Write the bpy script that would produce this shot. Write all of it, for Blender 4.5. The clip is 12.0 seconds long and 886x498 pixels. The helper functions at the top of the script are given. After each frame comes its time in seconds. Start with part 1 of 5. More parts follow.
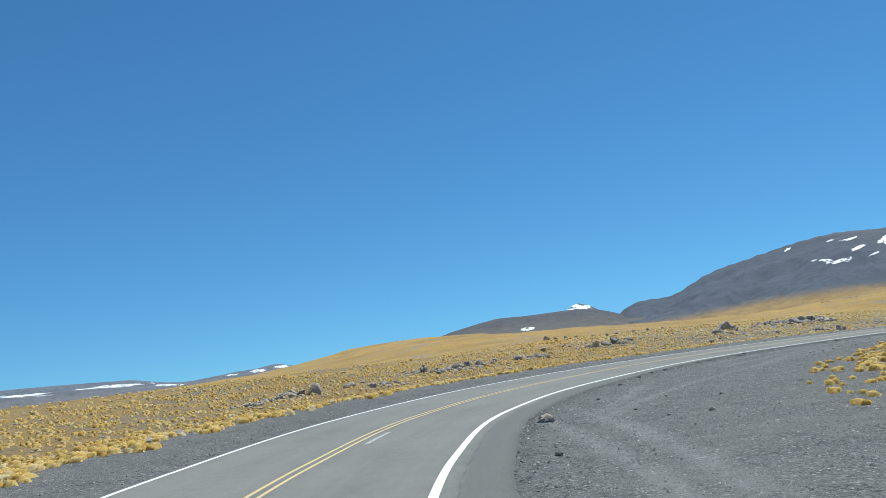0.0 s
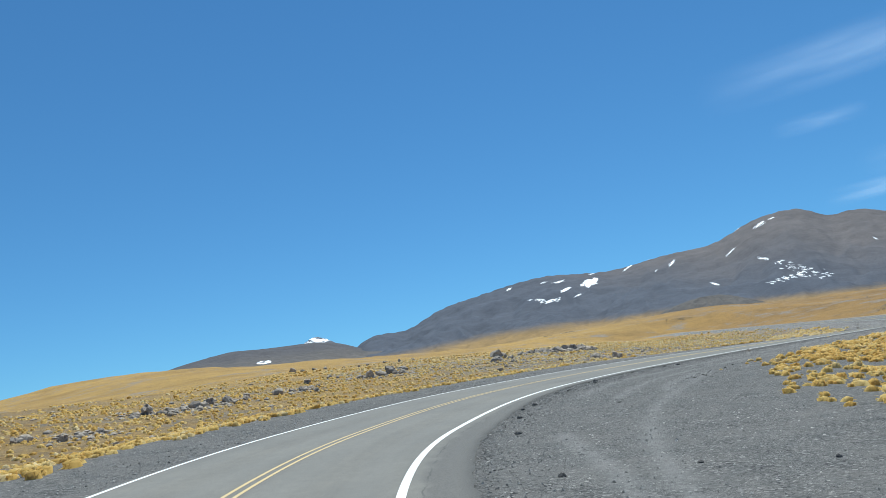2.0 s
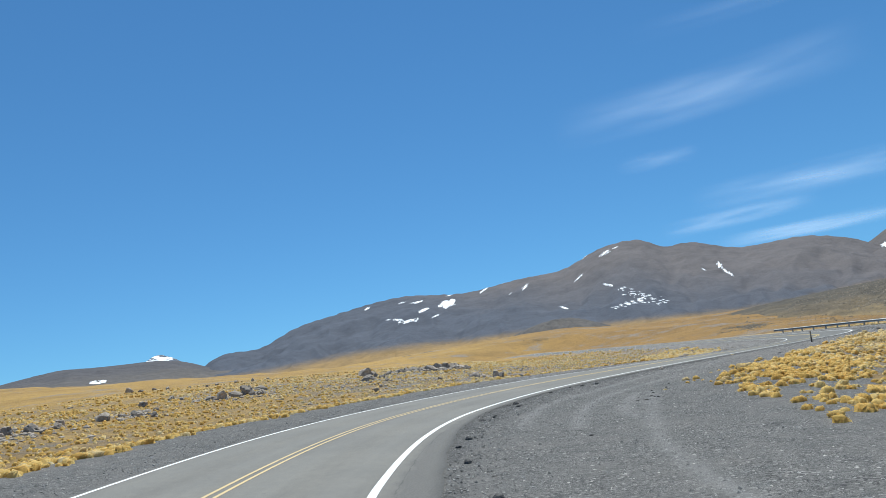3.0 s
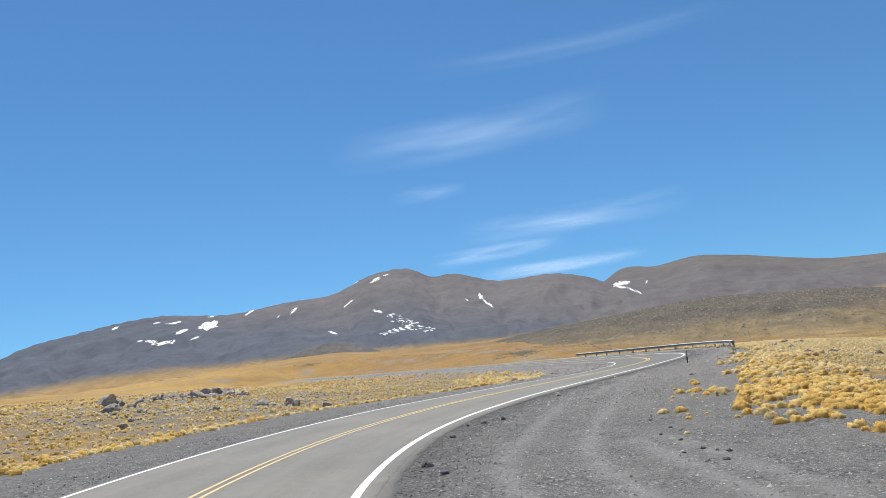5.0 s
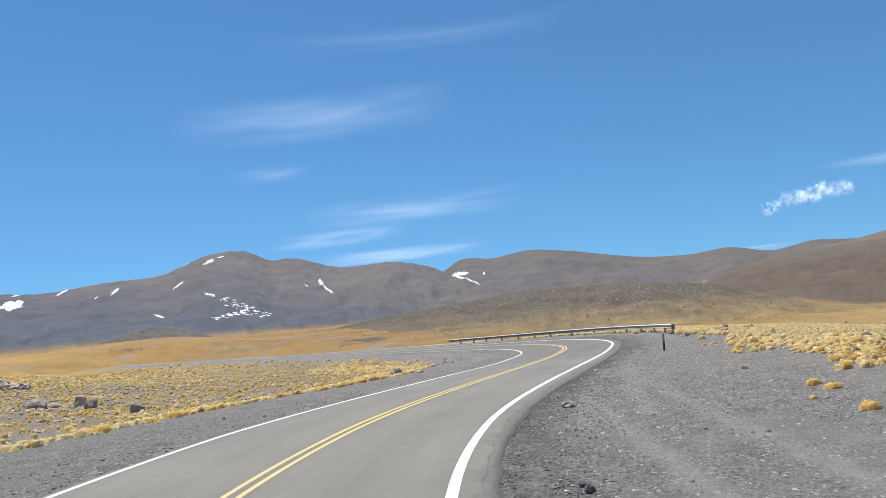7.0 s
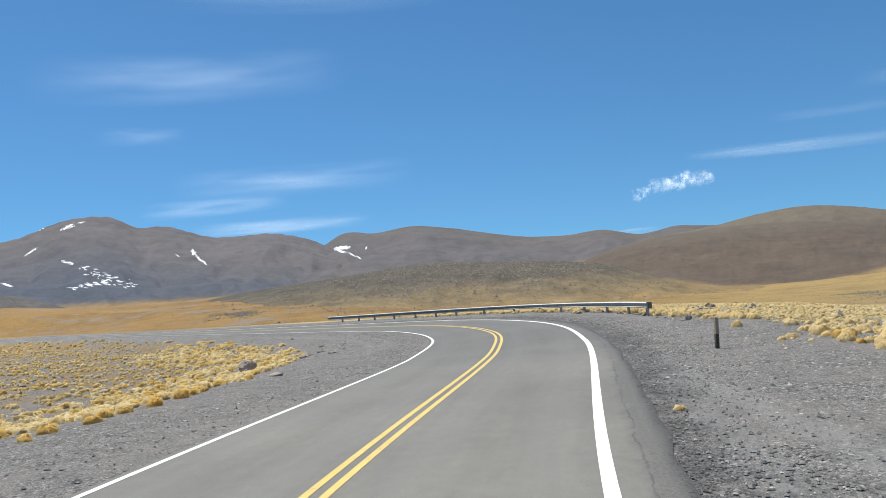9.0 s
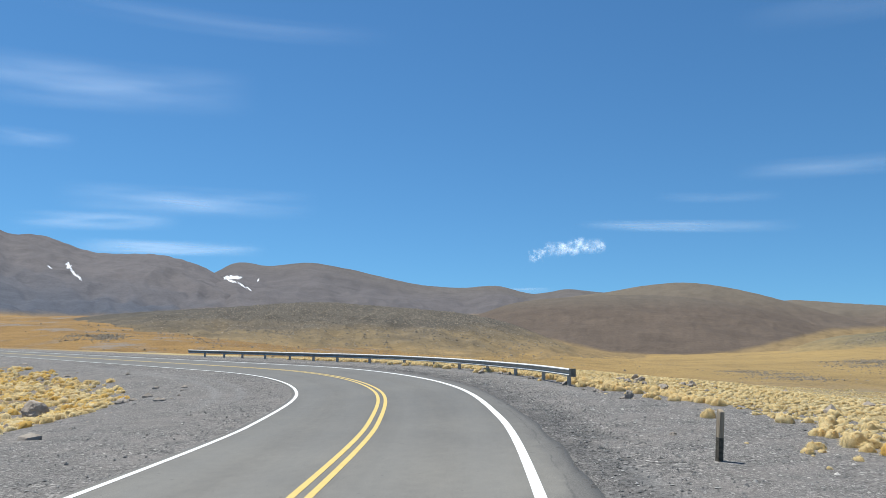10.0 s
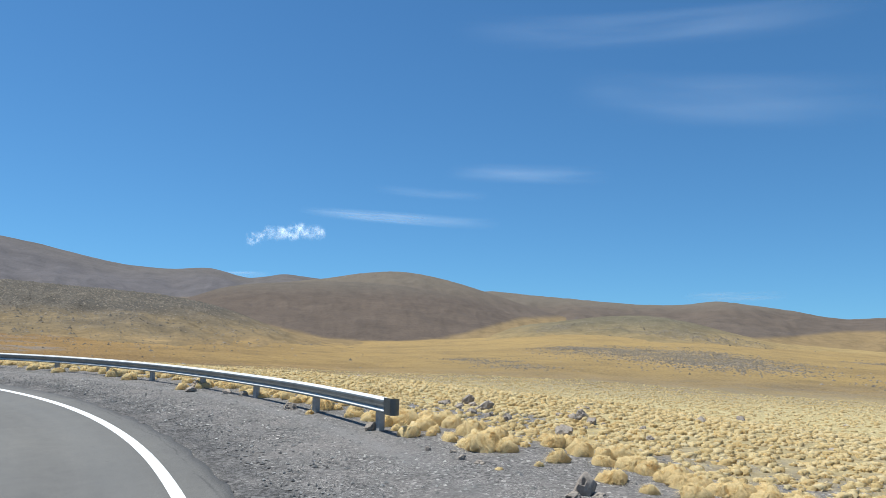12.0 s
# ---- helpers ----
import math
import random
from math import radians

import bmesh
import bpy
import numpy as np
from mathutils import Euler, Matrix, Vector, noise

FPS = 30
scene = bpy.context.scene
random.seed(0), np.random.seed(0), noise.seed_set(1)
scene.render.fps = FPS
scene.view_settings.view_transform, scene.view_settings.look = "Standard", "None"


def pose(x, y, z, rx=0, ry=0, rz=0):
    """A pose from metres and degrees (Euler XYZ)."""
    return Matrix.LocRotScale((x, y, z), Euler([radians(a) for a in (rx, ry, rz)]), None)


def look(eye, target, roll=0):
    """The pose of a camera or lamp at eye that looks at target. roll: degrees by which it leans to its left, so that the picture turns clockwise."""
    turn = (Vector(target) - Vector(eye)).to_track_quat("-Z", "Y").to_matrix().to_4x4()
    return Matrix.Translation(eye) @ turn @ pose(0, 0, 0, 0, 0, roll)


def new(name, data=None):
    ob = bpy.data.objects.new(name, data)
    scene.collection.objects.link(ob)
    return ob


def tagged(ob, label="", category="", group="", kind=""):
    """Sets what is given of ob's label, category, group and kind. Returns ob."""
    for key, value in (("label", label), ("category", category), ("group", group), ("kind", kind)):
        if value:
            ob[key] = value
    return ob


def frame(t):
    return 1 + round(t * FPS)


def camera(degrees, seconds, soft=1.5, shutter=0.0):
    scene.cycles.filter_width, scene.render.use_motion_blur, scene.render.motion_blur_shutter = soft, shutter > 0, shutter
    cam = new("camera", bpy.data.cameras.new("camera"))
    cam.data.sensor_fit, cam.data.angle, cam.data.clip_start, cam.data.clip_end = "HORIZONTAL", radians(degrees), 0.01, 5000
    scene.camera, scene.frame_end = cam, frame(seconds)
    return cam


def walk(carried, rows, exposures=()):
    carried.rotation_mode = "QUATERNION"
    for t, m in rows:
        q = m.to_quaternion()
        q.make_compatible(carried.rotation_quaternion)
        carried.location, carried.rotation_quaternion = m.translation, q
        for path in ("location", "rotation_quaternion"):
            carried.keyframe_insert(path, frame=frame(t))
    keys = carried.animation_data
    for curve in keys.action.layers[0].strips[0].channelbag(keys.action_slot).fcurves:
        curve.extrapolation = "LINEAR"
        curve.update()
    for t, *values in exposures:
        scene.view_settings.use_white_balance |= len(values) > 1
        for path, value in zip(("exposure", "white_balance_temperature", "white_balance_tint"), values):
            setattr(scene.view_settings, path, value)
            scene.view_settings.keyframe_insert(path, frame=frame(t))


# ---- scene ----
# ---- camera ----
cam = camera(64.3, 12.0, soft=0.8)
PATH = [
    (0, (1.191, -3.056, 2.147), (1.058, -1.083, 2.445), -6.6),
    (0.5, (0.274, 0.958, 2.148), (0.285, 2.936, 2.443), -7.7),
    (1, (-0.435, 5.009, 2.195), (-0.269, 6.976, 2.519), -8.3),
    (1.5, (-0.942, 9.229, 2.146), (-0.528, 11.161, 2.455), -8.1),
    (2, (-0.928, 13.600, 2.126), (-0.337, 15.487, 2.430), -7.1),
    (2.5, (-0.466, 18.051, 2.143), (0.337, 19.858, 2.443), -6.8),
    (4.5, (4.164, 33.927, 2.131), (5.468, 35.404, 2.473), -6.6),
    (5, (6.421, 37.694, 2.198), (7.885, 39.022, 2.506), -6.3),
    (5.5, (8.865, 41.195, 2.219), (10.405, 42.435, 2.517), -6.5),
    (6, (11.373, 44.648, 2.248), (13.018, 45.745, 2.547), -4.8),
    (6.5, (14.048, 47.748, 2.205), (15.751, 48.765, 2.459), -5.4),
    (8.5, (28.414, 57.693, 2.265), (30.232, 58.508, 2.442), -3.8),
    (9, (32.287, 59.192, 2.244), (34.161, 59.877, 2.374), -4.6),
    (9.5, (36.057, 60.415, 2.243), (37.951, 61.021, 2.456), -2.1),
    (10, (39.874, 61.297, 2.285), (41.818, 61.697, 2.533), 0.6),
    (10.5, (43.818, 61.899, 2.292), (45.803, 62.022, 2.501), -0.4),
    (11, (47.589, 62.477, 2.334), (49.578, 62.511, 2.542), -1.7),
    (11.5, (51.427, 63.062, 2.403), (53.414, 62.931, 2.593), 0.1),
    (12, (55.355, 63.756, 2.49), (57.306, 63.374, 2.71), 1.1),
]
walk(cam, [(t, look(eye, target, roll)) for t, eye, target, roll in PATH],
     [(0.0, 0.13, 6000, 0), (2.5, 0.14, 6100, 2), (4.5, 0.28, 6600, 9), (6.5, 0.36, 6650, 9), (8.5, 0.23, 6600, 7), (10.0, 0.25, 6400, 7), (12.0, 0.25, 6250, 7)])

# ---- world and sun ----
SUN_AZ, SUN_EL = 30.0, 68.0
world = bpy.data.worlds.new("world")
scene.world = world
world.use_nodes = True
wn = world.node_tree.nodes
sky = wn.new("ShaderNodeTexSky")
sky.sky_type = "NISHITA"
sky.sun_disc = False
sky.sun_elevation = radians(SUN_EL)
sky.sun_rotation = radians(SUN_AZ)
sky.altitude = 1200
sky.air_density = 1.0
sky.dust_density = 0.0
sky.ozone_density = 3.0
wn["Background"].inputs["Strength"].default_value = 0.083
haze = wn.new("ShaderNodeMix")
haze.data_type, haze.blend_type = "RGBA", "MULTIPLY"
haze.inputs[0].default_value = 1.0
haze.inputs[7].default_value = (0.61, 1.0, 1.2, 1)
# an even, deep highland sky: little paling toward the horizon
gaze, even = wn.new("ShaderNodeTexCoord"), wn.new("ShaderNodeMapping")
even.inputs["Scale"].default_value = (1, 1, 0.82)
even.inputs["Location"].default_value = (0, 0, 0.075)
world.node_tree.links.new(gaze.outputs["Generated"], even.inputs["Vector"])
world.node_tree.links.new(even.outputs["Vector"], sky.inputs["Vector"])
world.node_tree.links.new(sky.outputs["Color"], haze.inputs[6])
world.node_tree.links.new(haze.outputs[2], wn["Background"].inputs["Color"])

sun_data = bpy.data.lights.new("sun", "SUN")
sun_data.energy = 5.0
sun_data.angle = radians(0.53)
sun_data.color = (1.0, 0.975, 0.915)
sun_ob = new("sun", sun_data)
sun_dir = Vector((math.sin(radians(SUN_AZ)) * math.cos(radians(SUN_EL)),
                  math.cos(radians(SUN_AZ)) * math.cos(radians(SUN_EL)), math.sin(radians(SUN_EL))))
sun_ob.matrix_world = look(sun_dir * 300, (0, 0, 0))
scene.view_settings.exposure = 0.0


# ---- materials ----
def material(name, rough=0.9, metal=0.0):
    m = bpy.data.materials.new(name)
    m.use_nodes = True
    n, l = m.node_tree.nodes, m.node_tree.links
    b = n["Principled BSDF"]
    b.inputs["Roughness"].default_value = rough
    b.inputs["Metallic"].default_value = metal
    b.inputs["Specular IOR Level"].default_value = 0.25
    return m, n, l, b


def noise_node(n, l, scale, detail=4.0, where=None, rough=0.55):
    t = n.new("ShaderNodeTexNoise")
    t.inputs["Scale"].default_value = scale
    t.inputs["Detail"].default_value = detail
    t.inputs["Roughness"].default_value = rough
    if where is not None:
        l.new(where, t.inputs["Vector"])
    return t.outputs["Fac"]


def ramp(n, l, fac, stops):
    r = n.new("ShaderNodeValToRGB")
    e = r.color_ramp.elements
    while len(e) < len(stops):
        e.new(0.5)
    for k, (p, c) in zip(e, stops):
        k.position, k.color = p, (*c, 1)
    l.new(fac, r.inputs["Fac"])
    return r.outputs["Color"]


def mixed(n, l, fac, a, b, kind="MIX"):
    x = n.new("ShaderNodeMix")
    x.data_type, x.blend_type = "RGBA", kind
    for value, socket in ((fac, x.inputs[0]), (a, x.inputs[6]), (b, x.inputs[7])):
        if isinstance(value, (int, float)):
            socket.default_value = value
        elif isinstance(value, tuple):
            socket.default_value = (*value, 1)
        else:
            l.new(value, socket)
    return x.outputs[2]


def calc(n, l, op, a, b=0.0, c=0.0, clamp=False):
    x = n.new("ShaderNodeMath")
    x.operation, x.use_clamp = op, clamp
    for value, socket in zip((a, b, c), x.inputs):
        if isinstance(value, (int, float)):
            socket.default_value = value
        else:
            l.new(value, socket)
    return x.outputs[0]


def stepped(n, l, value, low, high):
    x = n.new("ShaderNodeMapRange")
    x.interpolation_type = "SMOOTHSTEP"
    l.new(value, x.inputs["Value"])
    x.inputs["From Min"].default_value, x.inputs["From Max"].default_value = low, high
    return x.outputs["Result"]


def bumped(n, l, b, height, strength, distance):
    x = n.new("ShaderNodeBump")
    x.inputs["Strength"].default_value, x.inputs["Distance"].default_value = strength, distance
    l.new(height, x.inputs["Height"])
    l.new(x.outputs["Normal"], b.inputs["Normal"])


def attribute(n, name):
    a = n.new("ShaderNodeAttribute")
    a.attribute_name = name
    return a.outputs["Fac"]


def position(n):
    return n.new("ShaderNodeNewGeometry").outputs["Position"]


def object_place(n):
    return n.new("ShaderNodeTexCoord").outputs["Object"]


def gravel_colour(n, l, p):
    """Grey volcanic gravel: angular shards of two sizes, dusty patches, a few light stones."""
    cells = []
    for scale in (19.0, 52.0):
        v = n.new("ShaderNodeTexVoronoi")
        v.inputs["Scale"].default_value = scale
        l.new(p, v.inputs["Vector"])
        grey = n.new("ShaderNodeSeparateColor")
        l.new(v.outputs["Color"], grey.inputs["Color"])
        cells.append((grey.outputs[0], v.outputs["Distance"]))
    stones = ramp(n, l, cells[0][0], [(0.0, (0.03, 0.029, 0.029)), (0.3, (0.085, 0.083, 0.08)), (0.93, (0.19, 0.184, 0.174)), (1.0, (0.42, 0.41, 0.385))])
    fine = ramp(n, l, cells[1][0], [(0.0, (0.045, 0.044, 0.042)), (0.5, (0.135, 0.131, 0.125)), (0.9, (0.215, 0.208, 0.198)), (1.0, (0.48, 0.46, 0.43))])
    rubble = stepped(n, l, noise_node(n, l, 1.1, 5, p, 0.65), 0.42, 0.62)
    base = mixed(n, l, calc(n, l, "ADD", 0.32, calc(n, l, "MULTIPLY", rubble, 0.55)), fine, stones)
    dust = stepped(n, l, noise_node(n, l, 0.33, 5, p, 0.6), 0.42, 0.64)
    base = mixed(n, l, calc(n, l, "MULTIPLY", dust, 0.55), base, (0.16, 0.152, 0.143))
    tint = ramp(n, l, noise_node(n, l, 1.6, 5, p, 0.6), [(0.3, (1.0, 1.0, 0.995)), (0.7, (1.34, 1.3, 1.27))])
    return mixed(n, l, 1.0, base, tint, "MULTIPLY"), calc(n, l, "ADD", cells[0][0], calc(n, l, "MULTIPLY", cells[1][0], 0.5))


def make_ground():
    m, n, l, b = material("ground_of_gravel_and_straw_grass", 0.95)
    p = position(n)
    gravel, pebbles = gravel_colour(n, l, p)
    fresh = attribute(n, "fresh")
    gravel = mixed(n, l, fresh, gravel, mixed(n, l, 1.0, gravel, (1.33, 1.285, 1.26), "MULTIPLY"))
    track = attribute(n, "track")
    broken = stepped(n, l, noise_node(n, l, 1.7, 5, p, 0.7), 0.25, 0.55)
    gravel = mixed(n, l, calc(n, l, "MULTIPLY", calc(n, l, "MULTIPLY", track, broken), 0.6), gravel, (0.285, 0.273, 0.258))
    # fines and tar crumbs washed along the asphalt's edge
    apron = calc(n, l, "MULTIPLY", attribute(n, "apron"), stepped(n, l, noise_node(n, l, 1.3, 5, p, 0.65), 0.3, 0.6))
    crumbs = ramp(n, l, pebbles, [(0.2, (0.042, 0.04, 0.038)), (0.7, (0.092, 0.087, 0.082)), (1.0, (0.16, 0.152, 0.144))])
    gravel = mixed(n, l, calc(n, l, "MULTIPLY", apron, 0.85), gravel, crumbs)
    straw = ramp(n, l, noise_node(n, l, 2.2, 5, p), [(0.3, (0.19, 0.12, 0.043)), (0.5, (0.365, 0.225, 0.066)), (0.72, (0.49, 0.325, 0.108))])
    big = noise_node(n, l, 0.016, 5, p, 0.6)
    straw = mixed(n, l, 1.0, straw, ramp(n, l, big, [(0.3, (0.72, 0.70, 0.72)), (0.55, (1.0, 1.0, 1.0)), (0.75, (1.12, 1.1, 1.0))]), "MULTIPLY")
    mottle = ramp(n, l, noise_node(n, l, 0.13, 7, p, 0.7), [(0.3, (0.74, 0.74, 0.76)), (0.5, (1.0, 1.0, 1.0)), (0.72, (1.14, 1.12, 1.06))])
    straw = mixed(n, l, 1.0, straw, mottle, "MULTIPLY")
    straw = mixed(n, l, attribute(n, "rust"), straw, mixed(n, l, 1.0, straw, (0.74, 0.7, 0.76), "MULTIPLY"))
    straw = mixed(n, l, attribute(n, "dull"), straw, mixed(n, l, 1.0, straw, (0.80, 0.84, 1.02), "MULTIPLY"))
    pale = attribute(n, "pale")
    blond = ramp(n, l, noise_node(n, l, 3.2, 6, p, 0.7), [(0.32, (0.33, 0.255, 0.125)), (0.5, (0.59, 0.475, 0.235)), (0.7, (0.72, 0.605, 0.35))])
    straw = mixed(n, l, calc(n, l, "MULTIPLY", pale, 0.92), straw, blond)
    bare = stepped(n, l, calc(n, l, "ADD", noise_node(n, l, 0.055, 6, p, 0.65), calc(n, l, "MULTIPLY", noise_node(n, l, 0.9, 3, p), 0.25)), 0.66, 0.76)
    soil = mixed(n, l, 0.14, gravel, (0.19, 0.155, 0.115))
    near = attribute(n, "near")
    grit = calc(n, l, "ADD", 0.22, calc(n, l, "MULTIPLY", stepped(n, l, noise_node(n, l, 0.3, 6, p, 0.7), 0.4, 0.58), 0.7))
    straw = mixed(n, l, calc(n, l, "MULTIPLY", calc(n, l, "MULTIPLY", near, calc(n, l, "SUBTRACT", 1.0, pale)), grit), straw, soil)
    grassy = mixed(n, l, calc(n, l, "MULTIPLY", calc(n, l, "MULTIPLY", bare, calc(n, l, "SUBTRACT", 1.0, attribute(n, "dull"))), 0.7), straw, soil)
    edge = calc(n, l, "ADD", attribute(n, "gravel"), calc(n, l, "MULTIPLY", calc(n, l, "SUBTRACT", noise_node(n, l, 0.8, 4, p), 0.5), 0.7))
    mask = stepped(n, l, edge, 0.35, 0.65)
    l.new(mixed(n, l, mask, grassy, gravel), b.inputs["Base Color"])
    rough = calc(n, l, "ADD", calc(n, l, "MULTIPLY", pebbles, 0.5), calc(n, l, "MULTIPLY", noise_node(n, l, 40.0, 4, p), 0.6))
    bumped(n, l, b, rough, 1.0, 0.06)
    return m


def make_asphalt():
    m, n, l, b = material("worn_grey_asphalt", 0.82)
    p = position(n)
    grain = ramp(n, l, noise_node(n, l, 90.0, 3, p), [(0.3, (0.142, 0.133, 0.118)), (0.7, (0.222, 0.210, 0.189))])
    broad = ramp(n, l, noise_node(n, l, 0.22, 5, p), [(0.3, (0.86, 0.86, 0.87)), (0.7, (1.08, 1.07, 1.05))])
    c = mixed(n, l, 1.0, grain, broad, "MULTIPLY")
    across, way = attribute(n, "across"), attribute(n, "along")
    lane = n.new("ShaderNodeCombineXYZ")
    l.new(calc(n, l, "MULTIPLY", across, 3.0), lane.inputs[0])
    l.new(calc(n, l, "MULTIPLY", way, 0.16), lane.inputs[1])
    streaks = ramp(n, l, noise_node(n, l, 1.0, 6, lane.outputs[0], 0.65), [(0.3, (0.93, 0.93, 0.93)), (0.7, (1.06, 1.055, 1.045))])
    c = mixed(n, l, 1.0, c, streaks, "MULTIPLY")
    blots = ramp(n, l, noise_node(n, l, 3.5, 6, p, 0.7), [(0.3, (0.9, 0.9, 0.9)), (0.7, (1.06, 1.06, 1.05))])
    c = mixed(n, l, 1.0, c, blots, "MULTIPLY")
    wheel = calc(n, l, "POWER", calc(n, l, "ABSOLUTE", calc(n, l, "SINE", calc(n, l, "MULTIPLY", across, 1.79))), 2.0)
    c = mixed(n, l, calc(n, l, "MULTIPLY", wheel, 0.22), c, (0.219, 0.213, 0.197))
    # the stretch round the last bend is darker
    c = mixed(n, l, stepped(n, l, way, 136, 152), c, mixed(n, l, 1.0, c, (0.8, 0.81, 0.83), "MULTIPLY"))
    # oil specks
    specks = stepped(n, l, noise_node(n, l, 7.0, 2, p), 0.70, 0.76)
    c = mixed(n, l, calc(n, l, "MULTIPLY", specks, 0.5), c, (0.07, 0.068, 0.064))
    # dusty dark shoulder past the edge line, cracked along its length
    crumb = calc(n, l, "ADD", calc(n, l, "MULTIPLY", across, -1.0), calc(n, l, "MULTIPLY", calc(n, l, "SUBTRACT", noise_node(n, l, 1.4, 6, p, 0.65), 0.5), 0.9))
    dark = ramp(n, l, noise_node(n, l, 30.0, 6, p, 0.85), [(0.32, (0.055, 0.051, 0.047)), (0.52, (0.125, 0.117, 0.107)), (0.7, (0.2, 0.189, 0.174))])
    c = mixed(n, l, calc(n, l, "MULTIPLY", stepped(n, l, crumb, 3.6, 3.95), 0.8), c, dark)
    seam = calc(n, l, "ABSOLUTE", calc(n, l, "SUBTRACT", calc(n, l, "ADD", calc(n, l, "MULTIPLY", across, -1.0), calc(n, l, "MULTIPLY", calc(n, l, "SUBTRACT", noise_node(n, l, 0.9, 6, p, 0.7), 0.5), 0.35)), 3.82))
    crack = calc(n, l, "SUBTRACT", 1.0, stepped(n, l, seam, 0.006, 0.026))
    c = mixed(n, l, calc(n, l, "MULTIPLY", crack, calc(n, l, "MULTIPLY", stepped(n, l, noise_node(n, l, 1.1, 4, p), 0.3, 0.65), 0.6)), c, (0.06, 0.057, 0.054))
    l.new(c, b.inputs["Base Color"])
    bumped(n, l, b, noise_node(n, l, 120.0, 3, p), 0.35, 0.01)
    return m


def make_paint(name, colour, wear=0.62, faded=None):
    m, n, l, b = material(name, 0.6)
    p = position(n)
    worn = stepped(n, l, calc(n, l, "ADD", noise_node(n, l, 9.0, 6, p, 0.7), calc(n, l, "MULTIPLY", noise_node(n, l, 0.6, 3, p), 0.25)), wear, wear + 0.14)
    shade = ramp(n, l, noise_node(n, l, 3.0, 4, p), [(0.3, tuple(0.86 * v for v in colour)), (0.7, colour)])
    if faded:
        # the paint up the road is older and bleached
        shade = mixed(n, l, stepped(n, l, attribute(n, "along"), 112, 124), faded, shade)
    l.new(mixed(n, l, calc(n, l, "MULTIPLY", worn, 0.8), shade, (0.24, 0.23, 0.22)), b.inputs["Base Color"])
    return m


def make_rock(name, dark, light, scale=3.0, loose=False, low=0.72, high=1.18):
    m, n, l, b = material(name, 0.95)
    p = object_place(n)
    c = ramp(n, l, noise_node(n, l, scale, 6, p, 0.65), [(0.3, dark), (0.68, light)])
    info = n.new("ShaderNodeObjectInfo")
    each = n.new("ShaderNodeNewGeometry").outputs["Random Per Island"] if loose else info.outputs["Random"]
    tone = ramp(n, l, each, [(0.0, (low, low, low)), (0.75, (1.0, 0.99, 0.97)), (1.0, (high, high * 0.96, high * 0.92))])
    c = mixed(n, l, 1.0, c, tone, "MULTIPLY")
    l.new(c, b.inputs["Base Color"])
    bumped(n, l, b, noise_node(n, l, scale * 5, 6, p, 0.7), 0.5, 0.04)
    return m


def make_grass(name, tones):
    m, n, l, b = material(name, 0.85)
    p = position(n)
    island = n.new("ShaderNodeNewGeometry").outputs["Random Per Island"]
    c = ramp(n, l, calc(n, l, "ADD", calc(n, l, "MULTIPLY", island, 0.5), calc(n, l, "MULTIPLY", noise_node(n, l, 0.25, 4, p), 0.5)), tones)
    strands = ramp(n, l, noise_node(n, l, 38.0, 3, p), [(0.3, (0.84, 0.82, 0.78)), (0.7, (1.1, 1.09, 1.06))])
    c = mixed(n, l, 1.0, c, strands, "MULTIPLY")
    l.new(c, b.inputs["Base Color"])
    thin = n.new("ShaderNodeBsdfTranslucent")
    l.new(c, thin.inputs["Color"])
    both = n.new("ShaderNodeMixShader")
    both.inputs[0].default_value = 0.48
    l.new(b.outputs[0], both.inputs[1])
    l.new(thin.outputs[0], both.inputs[2])
    l.new(both.outputs[0], n["Material Output"].inputs["Surface"])
    return m


def make_hill(name, stops, low, high, patch, streak=0.35, ragged_by=0.55):
    """Bare mountain ground: the ramp runs up the slope, broken by noise, with scree and gullies."""
    m, n, l, b = material(name, 1.0)
    p = position(n)
    z = n.new("ShaderNodeSeparateXYZ")
    l.new(p, z.inputs[0])
    up = n.new("ShaderNodeMapRange")
    l.new(z.outputs["Z"], up.inputs["Value"])
    up.inputs["From Min"].default_value, up.inputs["From Max"].default_value = low, high
    up.clamp = False
    ragged = calc(n, l, "ADD", up.outputs["Result"], calc(n, l, "MULTIPLY", calc(n, l, "SUBTRACT", noise_node(n, l, patch, 6, p, 0.6), 0.5), ragged_by))
    c = ramp(n, l, ragged, stops)
    tone = ramp(n, l, noise_node(n, l, patch * 2.7, 7, p, 0.7), [(0.28, (1 - streak,) * 3), (0.72, (1 + streak * 0.6, 1 + streak * 0.55, 1 + streak * 0.5))])
    c = mixed(n, l, 1.0, c, tone, "MULTIPLY")
    spots = ramp(n, l, noise_node(n, l, patch * 22, 6, p, 0.75), [(0.32, (0.68, 0.68, 0.7)), (0.5, (1.0, 1.0, 1.0)), (0.68, (1.3, 1.28, 1.22))])
    l.new(mixed(n, l, 1.0, c, spots, "MULTIPLY"), b.inputs["Base Color"])
    bumped(n, l, b, noise_node(n, l, patch * 8, 8, p, 0.7), 0.6, 1.5 / patch / 60)
    return m


def make_snow():
    m, n, l, b = material("old_snow", 0.7)
    p = position(n)
    l.new(ramp(n, l, noise_node(n, l, 0.05, 5, p), [(0.3, (0.74, 0.77, 0.82)), (0.6, (0.88, 0.89, 0.91))]), b.inputs["Base Color"])
    return m


